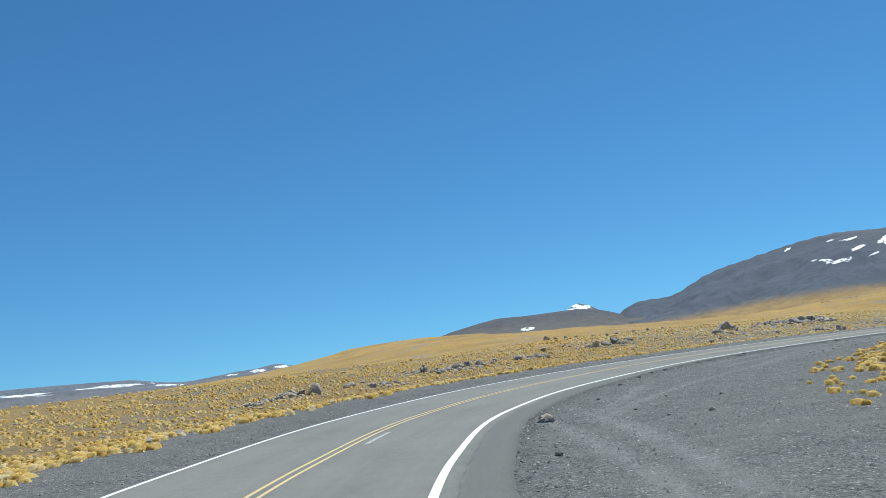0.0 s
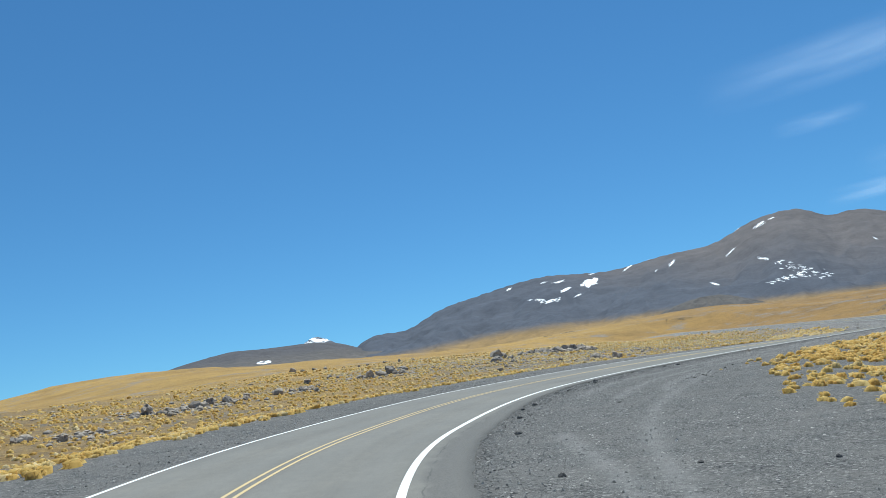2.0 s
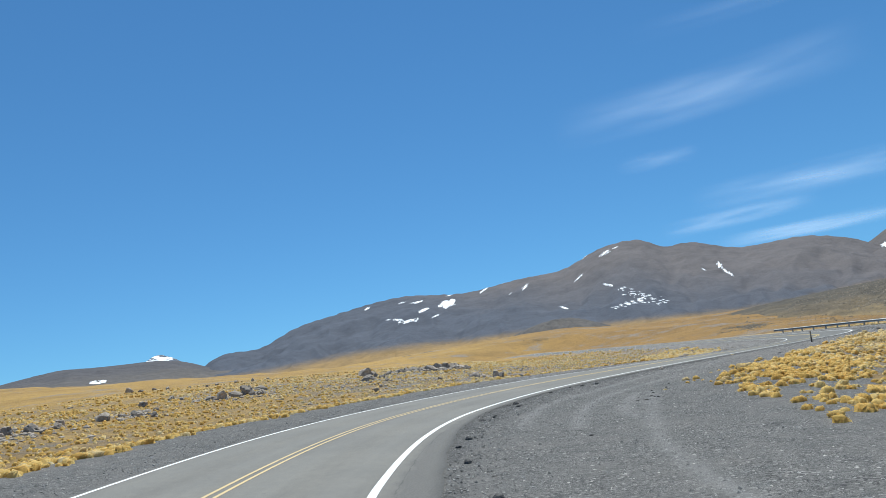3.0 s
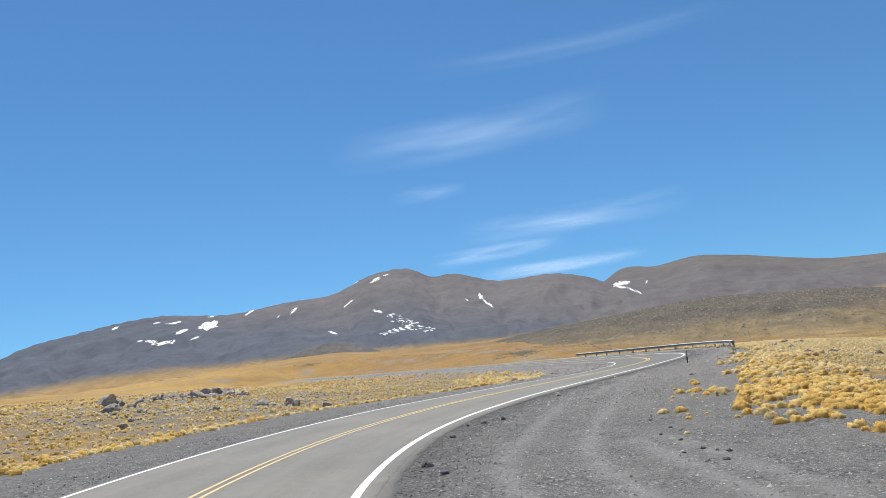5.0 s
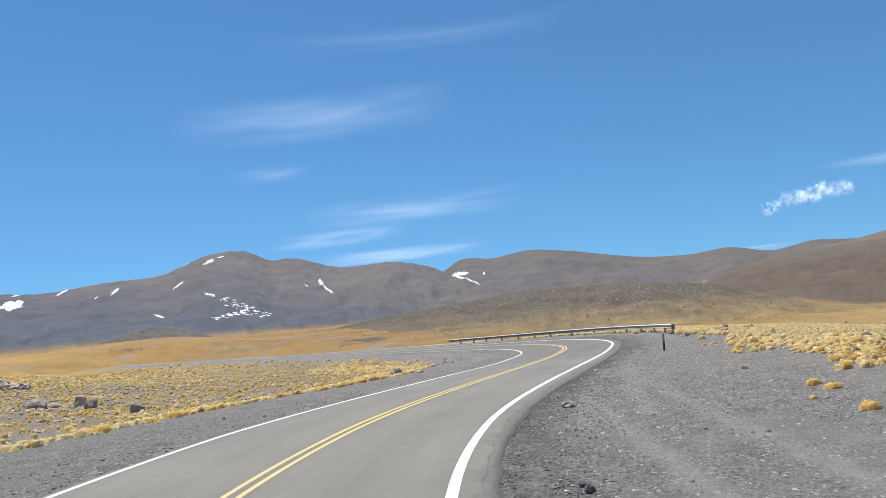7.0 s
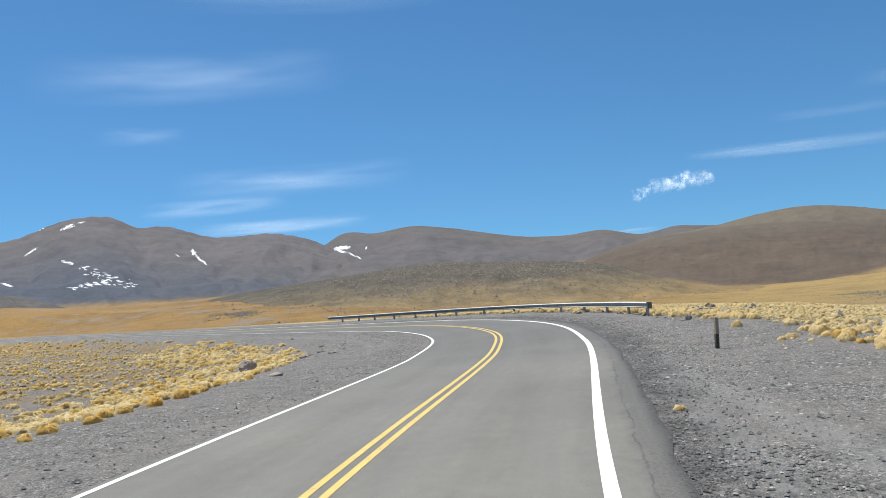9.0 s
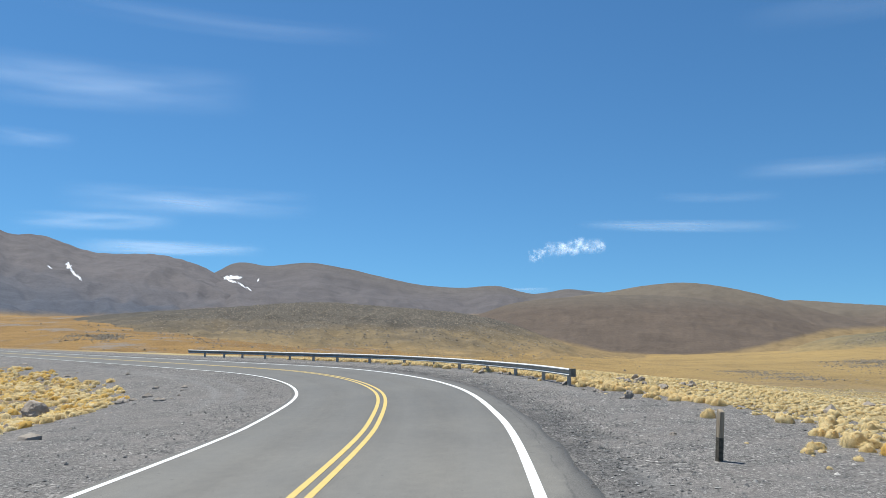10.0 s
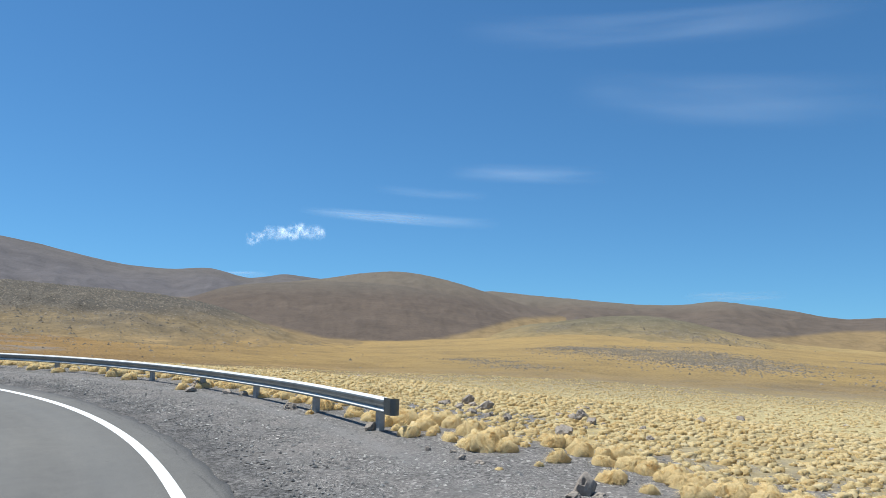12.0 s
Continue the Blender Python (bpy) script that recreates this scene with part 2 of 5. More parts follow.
def make_steel(name, colour, rough=0.45, metal=0.1):
    m, n, l, b = material(name, rough, metal)
    p = position(n)
    l.new(ramp(n, l, noise_node(n, l, 2.5, 5, p, 0.65), [(0.3, tuple(0.7 * v for v in colour)), (0.7, colour)]), b.inputs["Base Color"])
    bumped(n, l, b, noise_node(n, l, 40.0, 3, p), 0.15, 0.005)
    return m


GROUND = make_ground()
ASPHALT = make_asphalt()
WHITE = make_paint("white_road_paint", (0.84, 0.83, 0.80), 0.76)
FADED = make_paint("faded_white_road_paint", (0.6, 0.58, 0.53), 0.5)
YELLOW = make_paint("yellow_road_paint", (0.66, 0.475, 0.15), 0.7, (0.58, 0.43, 0.215))
DARK_ROCK = make_rock("dark_volcanic_rock", (0.07, 0.066, 0.064), (0.17, 0.16, 0.152))
GREY_ROCK = make_rock("grey_volcanic_rock", (0.24, 0.202, 0.168), (0.5, 0.43, 0.36))
PEBBLE = make_rock("loose_gravel", (0.175, 0.169, 0.161), (0.31, 0.30, 0.283), 9.0, True, 0.6, 2.2)
SCREE = make_rock("slope_stones", (0.16, 0.134, 0.1), (0.29, 0.248, 0.194), 1.0, True, 0.6, 1.35)
GOLD_GRASS = make_grass("golden_bunchgrass", [(0.12, (0.56, 0.36, 0.10)), (0.3, (0.72, 0.48, 0.142)), (0.55, (0.83, 0.605, 0.215)), (0.9, (0.88, 0.72, 0.385))])
PALE_GRASS = make_grass("pale_straw_bunchgrass", [(0.12, (0.58, 0.43, 0.205)), (0.3, (0.76, 0.59, 0.30)), (0.55, (0.84, 0.695, 0.40)), (0.9, (0.89, 0.79, 0.54))])
SNOW = make_snow()
STEEL = make_steel("weathered_galvanised_steel", (0.25, 0.265, 0.26), 0.45, 0.6)
# sun's brightness on the beam's upward folds, put into the colour
LIT_FOLD = make_steel("sunlit_fold_steel", (0.72, 0.71, 0.68), 0.7, 0.0)
RUSTY = make_steel("dark_weathered_steel", (0.09, 0.085, 0.08), 0.7)


# ---- the road's line and the lie of the land ----
def spline(points, per=24):
    c = np.array(points, float)
    c = np.vstack([2 * c[0] - c[1], c, 2 * c[-1] - c[-2]])
    t = np.arange(per)[:, None] / per
    out = [0.5 * (2 * b + (d - a) * t + (2 * a - 5 * b + 4 * d - e) * t**2 + (3 * b - a - 3 * d + e) * t**3)
           for a, b, d, e in zip(c, c[1:], c[2:], c[3:])]
    return np.vstack([*out, c[-2]])


CENTRE = [(-3.6, -43.0), (-3.6, -31.9), (-3.5, -20.6), (-3.5, -9.2), (-3.5, 2.1), (-3.6, 13.5), (-2.2, 24.9), (2.9, 37.8), (13.8, 51.8),
          (31.1, 61.6), (58.1, 66.8), (72.1, 71.4), (82.6, 79.0), (89.0, 89.0), (95.5, 101.5), (105.0, 119.5), (116.0, 141.0), (131.0, 171.0), (155.0, 220.0), (196.0, 302.0)]
LINE = spline(CENTRE)
STATION = np.r_[0, np.cumsum(np.linalg.norm(np.diff(LINE, axis=0), axis=1))]
TANGENT = np.gradient(LINE, axis=0)
TANGENT /= np.linalg.norm(TANGENT, axis=1)[:, None]
LEFT = np.stack([-TANGENT[:, 1], TANGENT[:, 0]], 1)
# crossfall: the road leans into its right-hand bend, then into the left-hand one
LEAN = np.interp(np.arange(len(LINE)) / 24, [5, 7, 8, 9, 10, 11, 13, 16], [0.04, 0.047, 0.037, 0.028, -0.039, -0.047, -0.031, 0.0])


def along(xy):
    """Offset to the left of the centre line, and index of the nearest place on it."""
    xy = np.asarray(xy, float)
    d, i = np.empty(len(xy)), np.empty(len(xy), int)
    for k in range(0, len(xy), 20000):
        part_xy = xy[k:k + 20000]
        sq = (part_xy[:, :1] - LINE[:, 0]) ** 2 + (part_xy[:, 1:] - LINE[:, 1]) ** 2
        j = sq.argmin(1)
        i[k:k + 20000] = j
        cross = ((part_xy - LINE[j]) * LEFT[j]).sum(1)
        d[k:k + 20000] = np.sign(cross) * np.sqrt(sq[np.arange(len(j)), j])
    return d, i


def smooth(x, low, high):
    t = np.clip((x - low) / (high - low), 0, 1)
    return t * t * (3 - 2 * t)


def waves(x, y, size, seed, octaves=4):
    """Cheap smooth noise from turned sine waves, about -1 to 1."""
    rng = np.random.RandomState(seed)
    out, amp, total = np.zeros_like(x), 1.0, 0.0
    for _ in range(octaves):
        for _ in range(3):
            a, ph = rng.uniform(0, 2 * np.pi, 2)
            f = 2 * np.pi / size * rng.uniform(0.7, 1.4)
            out += amp * np.sin((x * np.cos(a) + y * np.sin(a)) * f + ph + 1.3 * np.sin((x * np.sin(a) - y * np.cos(a)) * f * 0.6 + 2 * ph))
        total += 3 * amp
        amp, size = amp * 0.5, size / 2.1
    return out / total * 1.7


HUB = np.array([45.0, 60.0])
EYE = 2.3
# angle of the far plain above the level, round the compass (clockwise from +y)
PLAIN_AZ = [-180, -120, -60, -33, -25, -21, -17, -12, -8, -4, 2, 9, 18, 24, 31, 37, 44, 51, 59, 66, 75, 85, 93, 102, 110, 120, 133, 150, 180]
PLAIN_EL = [-0.6, -1.0, -0.7, -0.2, 0.1, 0.65, 1.4, 1.65, 1.58, 1.24, 1.1, 0.6, 0.45, 0.8, 1.25, 1.5, 1.0, 1.15, 0.95, 0.5, -0.2, -0.9, -1.4, -0.9, -0.3, -0.5, -1.5, -1.5, -0.6]



def compass(xy):
    off = np.asarray(xy, float) - HUB
    return np.hypot(off[:, 0], off[:, 1]), np.degrees(np.arctan2(off[:, 0], off[:, 1]))


def ground_height(xy):
    xy = np.asarray(xy, float)
    d, i = along(xy)
    r, az = compass(xy)
    s = STATION[i]
    z = LEAN[i] * np.clip(d, -8, 8)
    # outside the bends the land falls away to the right into a basin
    east = xy[:, 0] + 0.3 * xy[:, 1]
    q = np.maximum(-d - np.interp(east, [45, 70], [15.0, 11.5]), 0)
    z -= 3.5 * smooth(q / np.interp(east, [40, 62, 80], [20.0, 22.0, 34.0]), 0, 1) + 0.045 * np.maximum(q - 30, 0)
    z += 0.28 * np.exp(-((-d - 14.5) / 2.6) ** 2) * smooth(east, 34, 48) * (1 - smooth(east, 62, 78))
    # to the left it dips and climbs again
    q = np.maximum(d - 8, 0)
    z += -0.75 * smooth(q, 0, 7) * (1 - smooth(q, 12, 40)) + 0.026 * np.maximum(q - 10, 0) * smooth(q, 5, 30) * np.exp(-q / 220)
    z += 0.10 * waves(xy[:, 0], xy[:, 1], 13.0, 3) * smooth(np.abs(d), 9, 20)
    z += 0.35 * waves(xy[:, 0], xy[:, 1], 45.0, 5) * smooth(np.abs(d), 20, 60)
    far = EYE + r * np.tan(np.radians(np.interp(az, PLAIN_AZ, PLAIN_EL)))
    far = np.where(r > 700, EYE + 700 * np.tan(np.radians(np.interp(az, PLAIN_AZ, PLAIN_EL))) - 0.004 * (r - 700), far)
    b = smooth(np.log(np.maximum(r, 1)), np.log(75), np.log(640))
    # the road keeps its own level
    b *= smooth(np.abs(d), 15, 90)
    z = z * (1 - b) + far * b + waves(xy[:, 0], xy[:, 1], 170.0, 9) * 1.6 * smooth(r, 150, 400)
    # a low terrace on which the boulders lie
    z += 0.7 * smooth(d, 14, 32) * (1 - smooth(d, 46, 100)) * smooth(s, 78, 96) * (1 - smooth(s, 124, 142))
    return z


def bed(xy):
    """The ground with the shallow cutting in which the carriageway lies."""
    d, _ = along(xy)
    z = ground_height(xy)
    z -= 0.016 * (1 - smooth(np.abs(d), 4.7, 7.0)) + 0.06 * (smooth(d, -3.95, -3.7) * (1 - smooth(d, 3.2, 3.5)))
    return z


# ---- mesh helpers ----
def mesh_of(name, verts, faces, mat, smooth_faces=True, attrs=None):
    me = bpy.data.meshes.new(name)
    verts = np.asarray(verts, np.float32)
    faces = np.asarray(faces, np.int32)
    k = faces.shape[1]
    me.vertices.add(len(verts))
    me.vertices.foreach_set("co", verts.ravel())
    me.loops.add(faces.size)
    me.loops.foreach_set("vertex_index", faces.ravel())
    me.polygons.add(len(faces))
    me.polygons.foreach_set("loop_start", np.arange(0, faces.size, k, dtype=np.int32))
    me.polygons.foreach_set("use_smooth", np.full(len(faces), smooth_faces))
    for key, values in (attrs or {}).items():
        a = me.attributes.new(key, "FLOAT", "POINT")
        a.data.foreach_set("value", np.asarray(values, np.float32))
    me.update(calc_edges=True)
    me.validate()
    me.materials.append(mat)
    return me


def sheet_faces(rows, cols):
    a = (np.arange(rows - 1)[:, None] * cols + np.arange(cols - 1)).ravel()
    return np.stack([a, a + 1, a + cols + 1, a + cols], 1)


def part(name, bm, mat, parent, label=""):
    me = bpy.data.meshes.new(name)
    bm.to_mesh(me)
    bm.free()
    me.materials.append(mat)
    ob = new(name, me)
    ob.parent = parent
    return tagged(ob, label) if label else ob


def placed(name, mesh, parent=None):
    ob = new(name, mesh)
    ob.parent = parent
    return ob


# ---- ground ----
def axis(low, high, step, reach):
    core = np.arange(low, high + step, step)
    out, d, g = [], 0.0, step
    while d < reach:
        g *= 1.06
        d += g
        out.append(d)
    out = np.array(out)
    return np.r_[low - out[::-1], core, core[-1] + out]


# dusty wheel marks across the gravel where vehicles have pulled off
TYRE_TRACKS = [[(2.2, 20.7), (3.2, 13.1), (3.5, 9.6), (3.6, 7.0)], [(4.0, 19.5), (4.6, 12.8), (4.7, 8.0)], [(3.2, 24.1), (4.4, 17.6), (4.8, 9.5)],
               [(23.3, 46.3), (13.7, 36.3), (8.8, 29.4), (5.9, 24.0), (4.3, 20.1)], [(7.5, 31.8), (5.9, 26.5), (4.3, 21.9), (3.6, 19.0)],
               [(51.0, 61.2), (39.1, 56.0), (26.7, 50.1), (22.1, 47.7), (19.7, 46.0), (16.1, 42.5), (14.0, 40.0)], [(36.5, 57.2), (29.3, 53.7), (23.0, 50.3), (18.9, 47.9), (15.5, 44.6), (13.2, 41.8)],
               [(22.7, 46.8), (17.8, 42.0), (16.2, 39.6)], [(53.3, 60.9), (45.2, 58.6), (41.0, 57.4), (38.4, 56.6), (34.0, 55.0)], [(50.0, 60.8), (43.8, 59.3), (39.7, 58.3), (37.5, 57.8), (32.0, 55.8)]]


def build_ground():
    xs, ys = axis(-14, 96, 0.31, 4600), axis(4, 92, 0.31, 4600)
    gx, gy = np.meshgrid(xs, ys)
    xy = np.stack([gx.ravel(), gy.ravel()], 1)
    d, i = along(xy)
    s = STATION[i]
    wob = 1.3 * waves(xy[:, 0], xy[:, 1], 9.0, 21)
    right = np.interp(s, [0, 90, 118, 128, 134, 141, 149, 156, 175, 300], [14, 14, 13.7, 13.4, 13.0, 12.0, 11.2, 10.4, 9.2, 9])
    left = np.interp(s, [0, 60, 90, 120, 140, 160, 175, 190, 230, 300], [7.3, 7.3, 7.6, 8.6, 9.2, 10, 10.5, 9.5, 8, 8])
    right = right + np.interp(s, [0, 115, 130], [5.0, 5.0, 0.6])
    left = left + 1.8
    gravel = np.where(d < 0, 1 - smooth(-d + wob, right - 1.5, right + 1.5), 1 - smooth(d + wob * 0.8, left - 1.8, left + 1.8))
    r, az = compass(xy)
    pale = smooth(xy[:, 0] + 0.3 * xy[:, 1] + 9 * waves(xy[:, 0], xy[:, 1], 30.0, 83), 60, 92) * smooth(-d, 4, 12) * (1 - smooth(r, 62, 130))
    pale = np.maximum(pale, 0.1 * smooth(az, 84, 104) * smooth(r, 55, 110) * (d < 0) * (1 - smooth(az, 150, 175)))
    near = (1 - smooth(r, 70, 150)) * np.where(d > 0, 0.4 + 0.6 * smooth(xy[:, 0], 8, 34), 1.0)
    rust = smooth(az, 22, 40) * (1 - smooth(az, 70, 86)) * smooth(r, 40, 110) * smooth(np.abs(d), 8, 30)
    track = np.zeros(len(xy))
    for o, lo, hi in ((-6.6, 150, 182), (6.2, 152, 200), (7.0, 150, 190)):
        line = o + 0.5 * np.sin(s * 0.11 + o)
        track = np.maximum(track, np.exp(-((d - line) / 0.22) ** 2) * smooth(s, lo, lo + 8) * (1 - smooth(s, hi - 8, hi)))
    close = np.flatnonzero((d < -4.3) & (d > -17) & (s < 150))
    for points in TYRE_TRACKS:
        path = spline(points, 40)
        gap = np.sqrt(((xy[close, None] - path[None]) ** 2).sum(-1)).min(1)
        track[close] = np.maximum(track[close], np.exp(-(gap / 0.26) ** 2))
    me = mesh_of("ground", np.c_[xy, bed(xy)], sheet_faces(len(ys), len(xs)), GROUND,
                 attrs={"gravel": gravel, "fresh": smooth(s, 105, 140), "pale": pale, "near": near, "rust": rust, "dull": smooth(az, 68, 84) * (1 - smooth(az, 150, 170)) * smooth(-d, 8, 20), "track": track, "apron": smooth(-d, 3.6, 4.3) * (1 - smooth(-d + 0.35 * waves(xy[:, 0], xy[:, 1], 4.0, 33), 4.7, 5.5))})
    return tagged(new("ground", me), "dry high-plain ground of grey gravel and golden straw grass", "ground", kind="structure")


ground = build_ground()


# ---- road ----
EDGE_AT, EDGE_OFF = [60, 82, 95, 102, 115, 125, 134, 145, 154, 175], [-4.8, -4.7, -4.25, -4.05, -4.06, -4.18, -4.3, -4.15, -4.03, -4.03]


def strip(offsets, i0, i1, lift, step=2, name="road", mat=ASPHALT, ragged=0.0, skirt=0.0, drift=(0.0, 0.0), verge=False, slim=False):
    idx = np.arange(i0, i1, step)
    rows, across = [], []
    for j in idx:
        o = np.array(offsets, float) + np.interp(STATION[j], [92, 126], drift)
        if verge:
            # the tarred shoulder widens and narrows along the road
            o = np.interp(o, [o[0], -3.4, 3.6], [np.interp(STATION[j], EDGE_AT, EDGE_OFF), -3.4, 3.6])
        if slim:
            o = o.mean() + (o - o.mean()) * np.interp(STATION[j], [108, 122], [0.78, 1.0])
        if ragged:
            w = STATION[j]
            o[0] += ragged * (0.6 * math.sin(w * 1.7) + math.sin(w * 4.1 + 1) + math.sin(w * 7.3 + 2) + 0.7 * math.sin(w * 12.1))
            o[-1] += 0.4 * ragged * (math.sin(w * 2.3) + math.sin(w * 5.1))
        xy = LINE[j] + o[:, None] * LEFT[j]
        z = LEAN[j] * np.clip(o, -8, 8) + lift
        z = z + ROAD_RISE[j]
        v = np.c_[xy, z]
        if skirt:
            a, b = v[0].copy(), v[-1].copy()
            a[2] -= skirt
            b[2] -= skirt
            v = np.vstack([a, v, b])
            o = np.r_[o[0], o, o[-1]]
        rows.append(v)
        across.append(o)
    n = rows[0].shape[0]
    # rows run along the road, offsets grow to the left: flip so that faces look up
    faces = sheet_faces(len(rows), n)[:, ::-1]
    return mesh_of(name, np.vstack(rows), faces, mat, attrs={"across": np.concatenate(across), "along": np.repeat(STATION[idx], n)})


ROAD_RISE = ground_height(LINE)
LAST = len(LINE) - 1
road = tagged(new("road", strip(np.linspace(-4.6, 3.6, 24), 0, LAST, 0.0, 1, ragged=0.03, skirt=0.12, verge=True)),
              "worn grey two-lane asphalt road with a crumbling dark edge", "road", kind="structure")
line_right = tagged(new("edge_line", strip([-3.5, -3.4, -3.32], 0, LAST, 0.005, 1, "edge_line", WHITE, drift=(0.0, 0.07))),
                    "broad solid white edge line painted on the asphalt", "road marking", kind="structure")
line_left = tagged(new("edge_line", strip([3.34, 3.4, 3.47], 0, LAST, 0.005, 1, "edge_line", WHITE)),
                   "thin solid white edge line painted on the asphalt", "road marking", kind="structure")
for side in (-1, 1):
    tagged(new("centre_line", strip([side * 0.13 - 0.06, side * 0.13, side * 0.13 + 0.06], 0, LAST, 0.005, 1, "centre_line", YELLOW, drift=(0.0, 0.08), slim=True)),
           "one stripe of the double yellow centre line", "road marking", group="double yellow centre line", kind="structure")
dash_at = int(along([(-2.9, 18.1)])[1][0])
tagged(new("old_lane_dash", strip([-0.58, -0.51, -0.44], dash_at - 3, dash_at + 4, 0.006, 1, "old_lane_dash", FADED)),
       "short faded white dash left beside the centre line", "road marking", kind="structure")


# ---- mountains and hills ----
def catmull(az, table):
    """A smooth curve through (azimuth, angle) pairs."""
    x, y = np.array(table, float).T
    m = np.gradient(y, x)
    k = np.clip(np.searchsorted(x, az) - 1, 0, len(x) - 2)
    h = x[k + 1] - x[k]
    t = np.clip((az - x[k]) / h, 0, 1)
    return ((1 + 2 * t) * (1 - t) ** 2 * y[k] + t * (1 - t) ** 2 * h * m[k] + t * t * (3 - 2 * t) * y[k + 1] + t * t * (t - 1) * h * m[k + 1])


class Hill:
    def __init__(self, crest, far, foot, relief, bow=1.25, seed=1, step=0.16, rows=60, foot_drop=6.0, grass_line=None, soft=0.3):
        self.crest, self.far, self.foot, self.relief, self.bow, self.seed = crest, far, foot, relief, bow, seed
        self.grass_line, self.soft = grass_line, soft
        self.az = np.arange(crest[0][0], crest[-1][0] + step, step)
        self.rows = rows
        turn = np.radians(self.az)
        self.base = ground_height(HUB + foot * np.stack([np.sin(turn), np.cos(turn)], -1)) - foot_drop

    def surface(self, az, s):
        """Place for an azimuth and a share s of the way from foot (0) to crest (1) and down behind (to 1.6)."""
        top = EYE + self.far * np.tan(np.radians(catmull(az, self.crest)))
        r = self.foot + (self.far - self.foot) * s
        x, y = HUB[0] + r * np.sin(np.radians(az)), HUB[1] + r * np.cos(np.radians(az))
        low = np.interp(az, self.az, self.base)
        up = np.where(s <= 1, np.clip(s, 0, 1) ** self.bow, 1 - (s - 1) * 0.9)
        z = low + (top - low) * up
        # spurs and gullies run down the slope
        size = (self.far - self.foot) * 0.3
        across, down = np.radians(az) * self.far, r * 0.42
        bumps = waves(across, down, size * 1.1, self.seed, 3) - 0.8 * np.abs(waves(across, down * 0.55, size * 0.55, self.seed + 7, 3))
        z = z + self.relief * bumps * np.clip(np.sin(np.pi * np.clip(s, 0, 1)), 0, 1) ** 0.8
        fine = waves(across, down * 0.7, size * 0.12, self.seed + 3, 4) * self.relief * 0.1
        return np.stack([x, y, z + fine * smooth(s, 0.2, 0.9)], -1)

    def build(self, name, mat, label, category):
        s = np.r_[np.linspace(0, 1, self.rows), np.linspace(1.03, 1.5, 8)]
        a, t = np.meshgrid(self.az, s)
        v = self.surface(a.ravel(), t.ravel())
        grass = np.zeros(len(v))
        if self.grass_line:
            # grass reaches up the slope to a line that rises and falls round the hill
            rise = np.degrees(np.arctan2(v[:, 2] - EYE, np.hypot(v[:, 0] - HUB[0], v[:, 1] - HUB[1])))
            grass = 1 - smooth(rise - np.interp(a.ravel(), *np.array(self.grass_line, float).T), -self.soft, self.soft)
        me = mesh_of(name, v, sheet_faces(len(s), len(self.az))[:, ::-1], mat, attrs={"meadow": grass})
        return tagged(new(name, me), label, category)

    def snow(self, owner, az, el, wide, tall, seed, broken=0.55, tilt=0.0):
        """A ragged snow patch that lies on the slope."""
        n = 48 if wide > 0.55 else 18
        wide, tall = 0.8 * wide, 0.74 * tall
        us, vs = np.meshgrid(np.linspace(-1, 1, n), np.linspace(-1, 1, n))
        uu, vv = us.ravel(), vs.ravel()
        a = az + uu * wide / 2
        e = el + vv * tall / 2 + uu * tilt
        s = np.linspace(0.02, 1.0, 80)
        columns = az + np.linspace(-1, 1, n) * wide / 2
        ga, gs = np.meshgrid(columns, s, indexing="ij")
        off = self.surface(ga.ravel(), gs.ravel()).reshape(n, 80, 3) - (*HUB, EYE)
        ang = np.degrees(np.arctan2(off[..., 2], np.hypot(off[..., 0], off[..., 1]))) + s * 1e-5
        share = np.empty(len(a))
        for k in range(n):
            mine = np.arange(k, n * n, n)
            share[mine] = np.interp(e[mine], np.maximum.accumulate(ang[k]), s)
        pts = np.array((*HUB, EYE)) + (self.surface(a, share) - (*HUB, EYE)) * 0.9976
        keep = (uu**2 + vv**2 + broken * (1.2 * waves(uu, vv, 1.1, seed, 3) + 1.0 * waves(uu * 0.6, vv, 0.34, seed + 1, 3))) < 0.62
        f = sheet_faces(n, n)[:, ::-1]
        f = f[keep[f].sum(1) >= 3]
        if len(f) == 0:
            return
        used = np.unique(f)
        remap = np.zeros(len(pts), int)
        remap[used] = np.arange(len(used))
        placed("snow_patch", mesh_of("snow_patch", pts[used], remap[f], SNOW), owner)


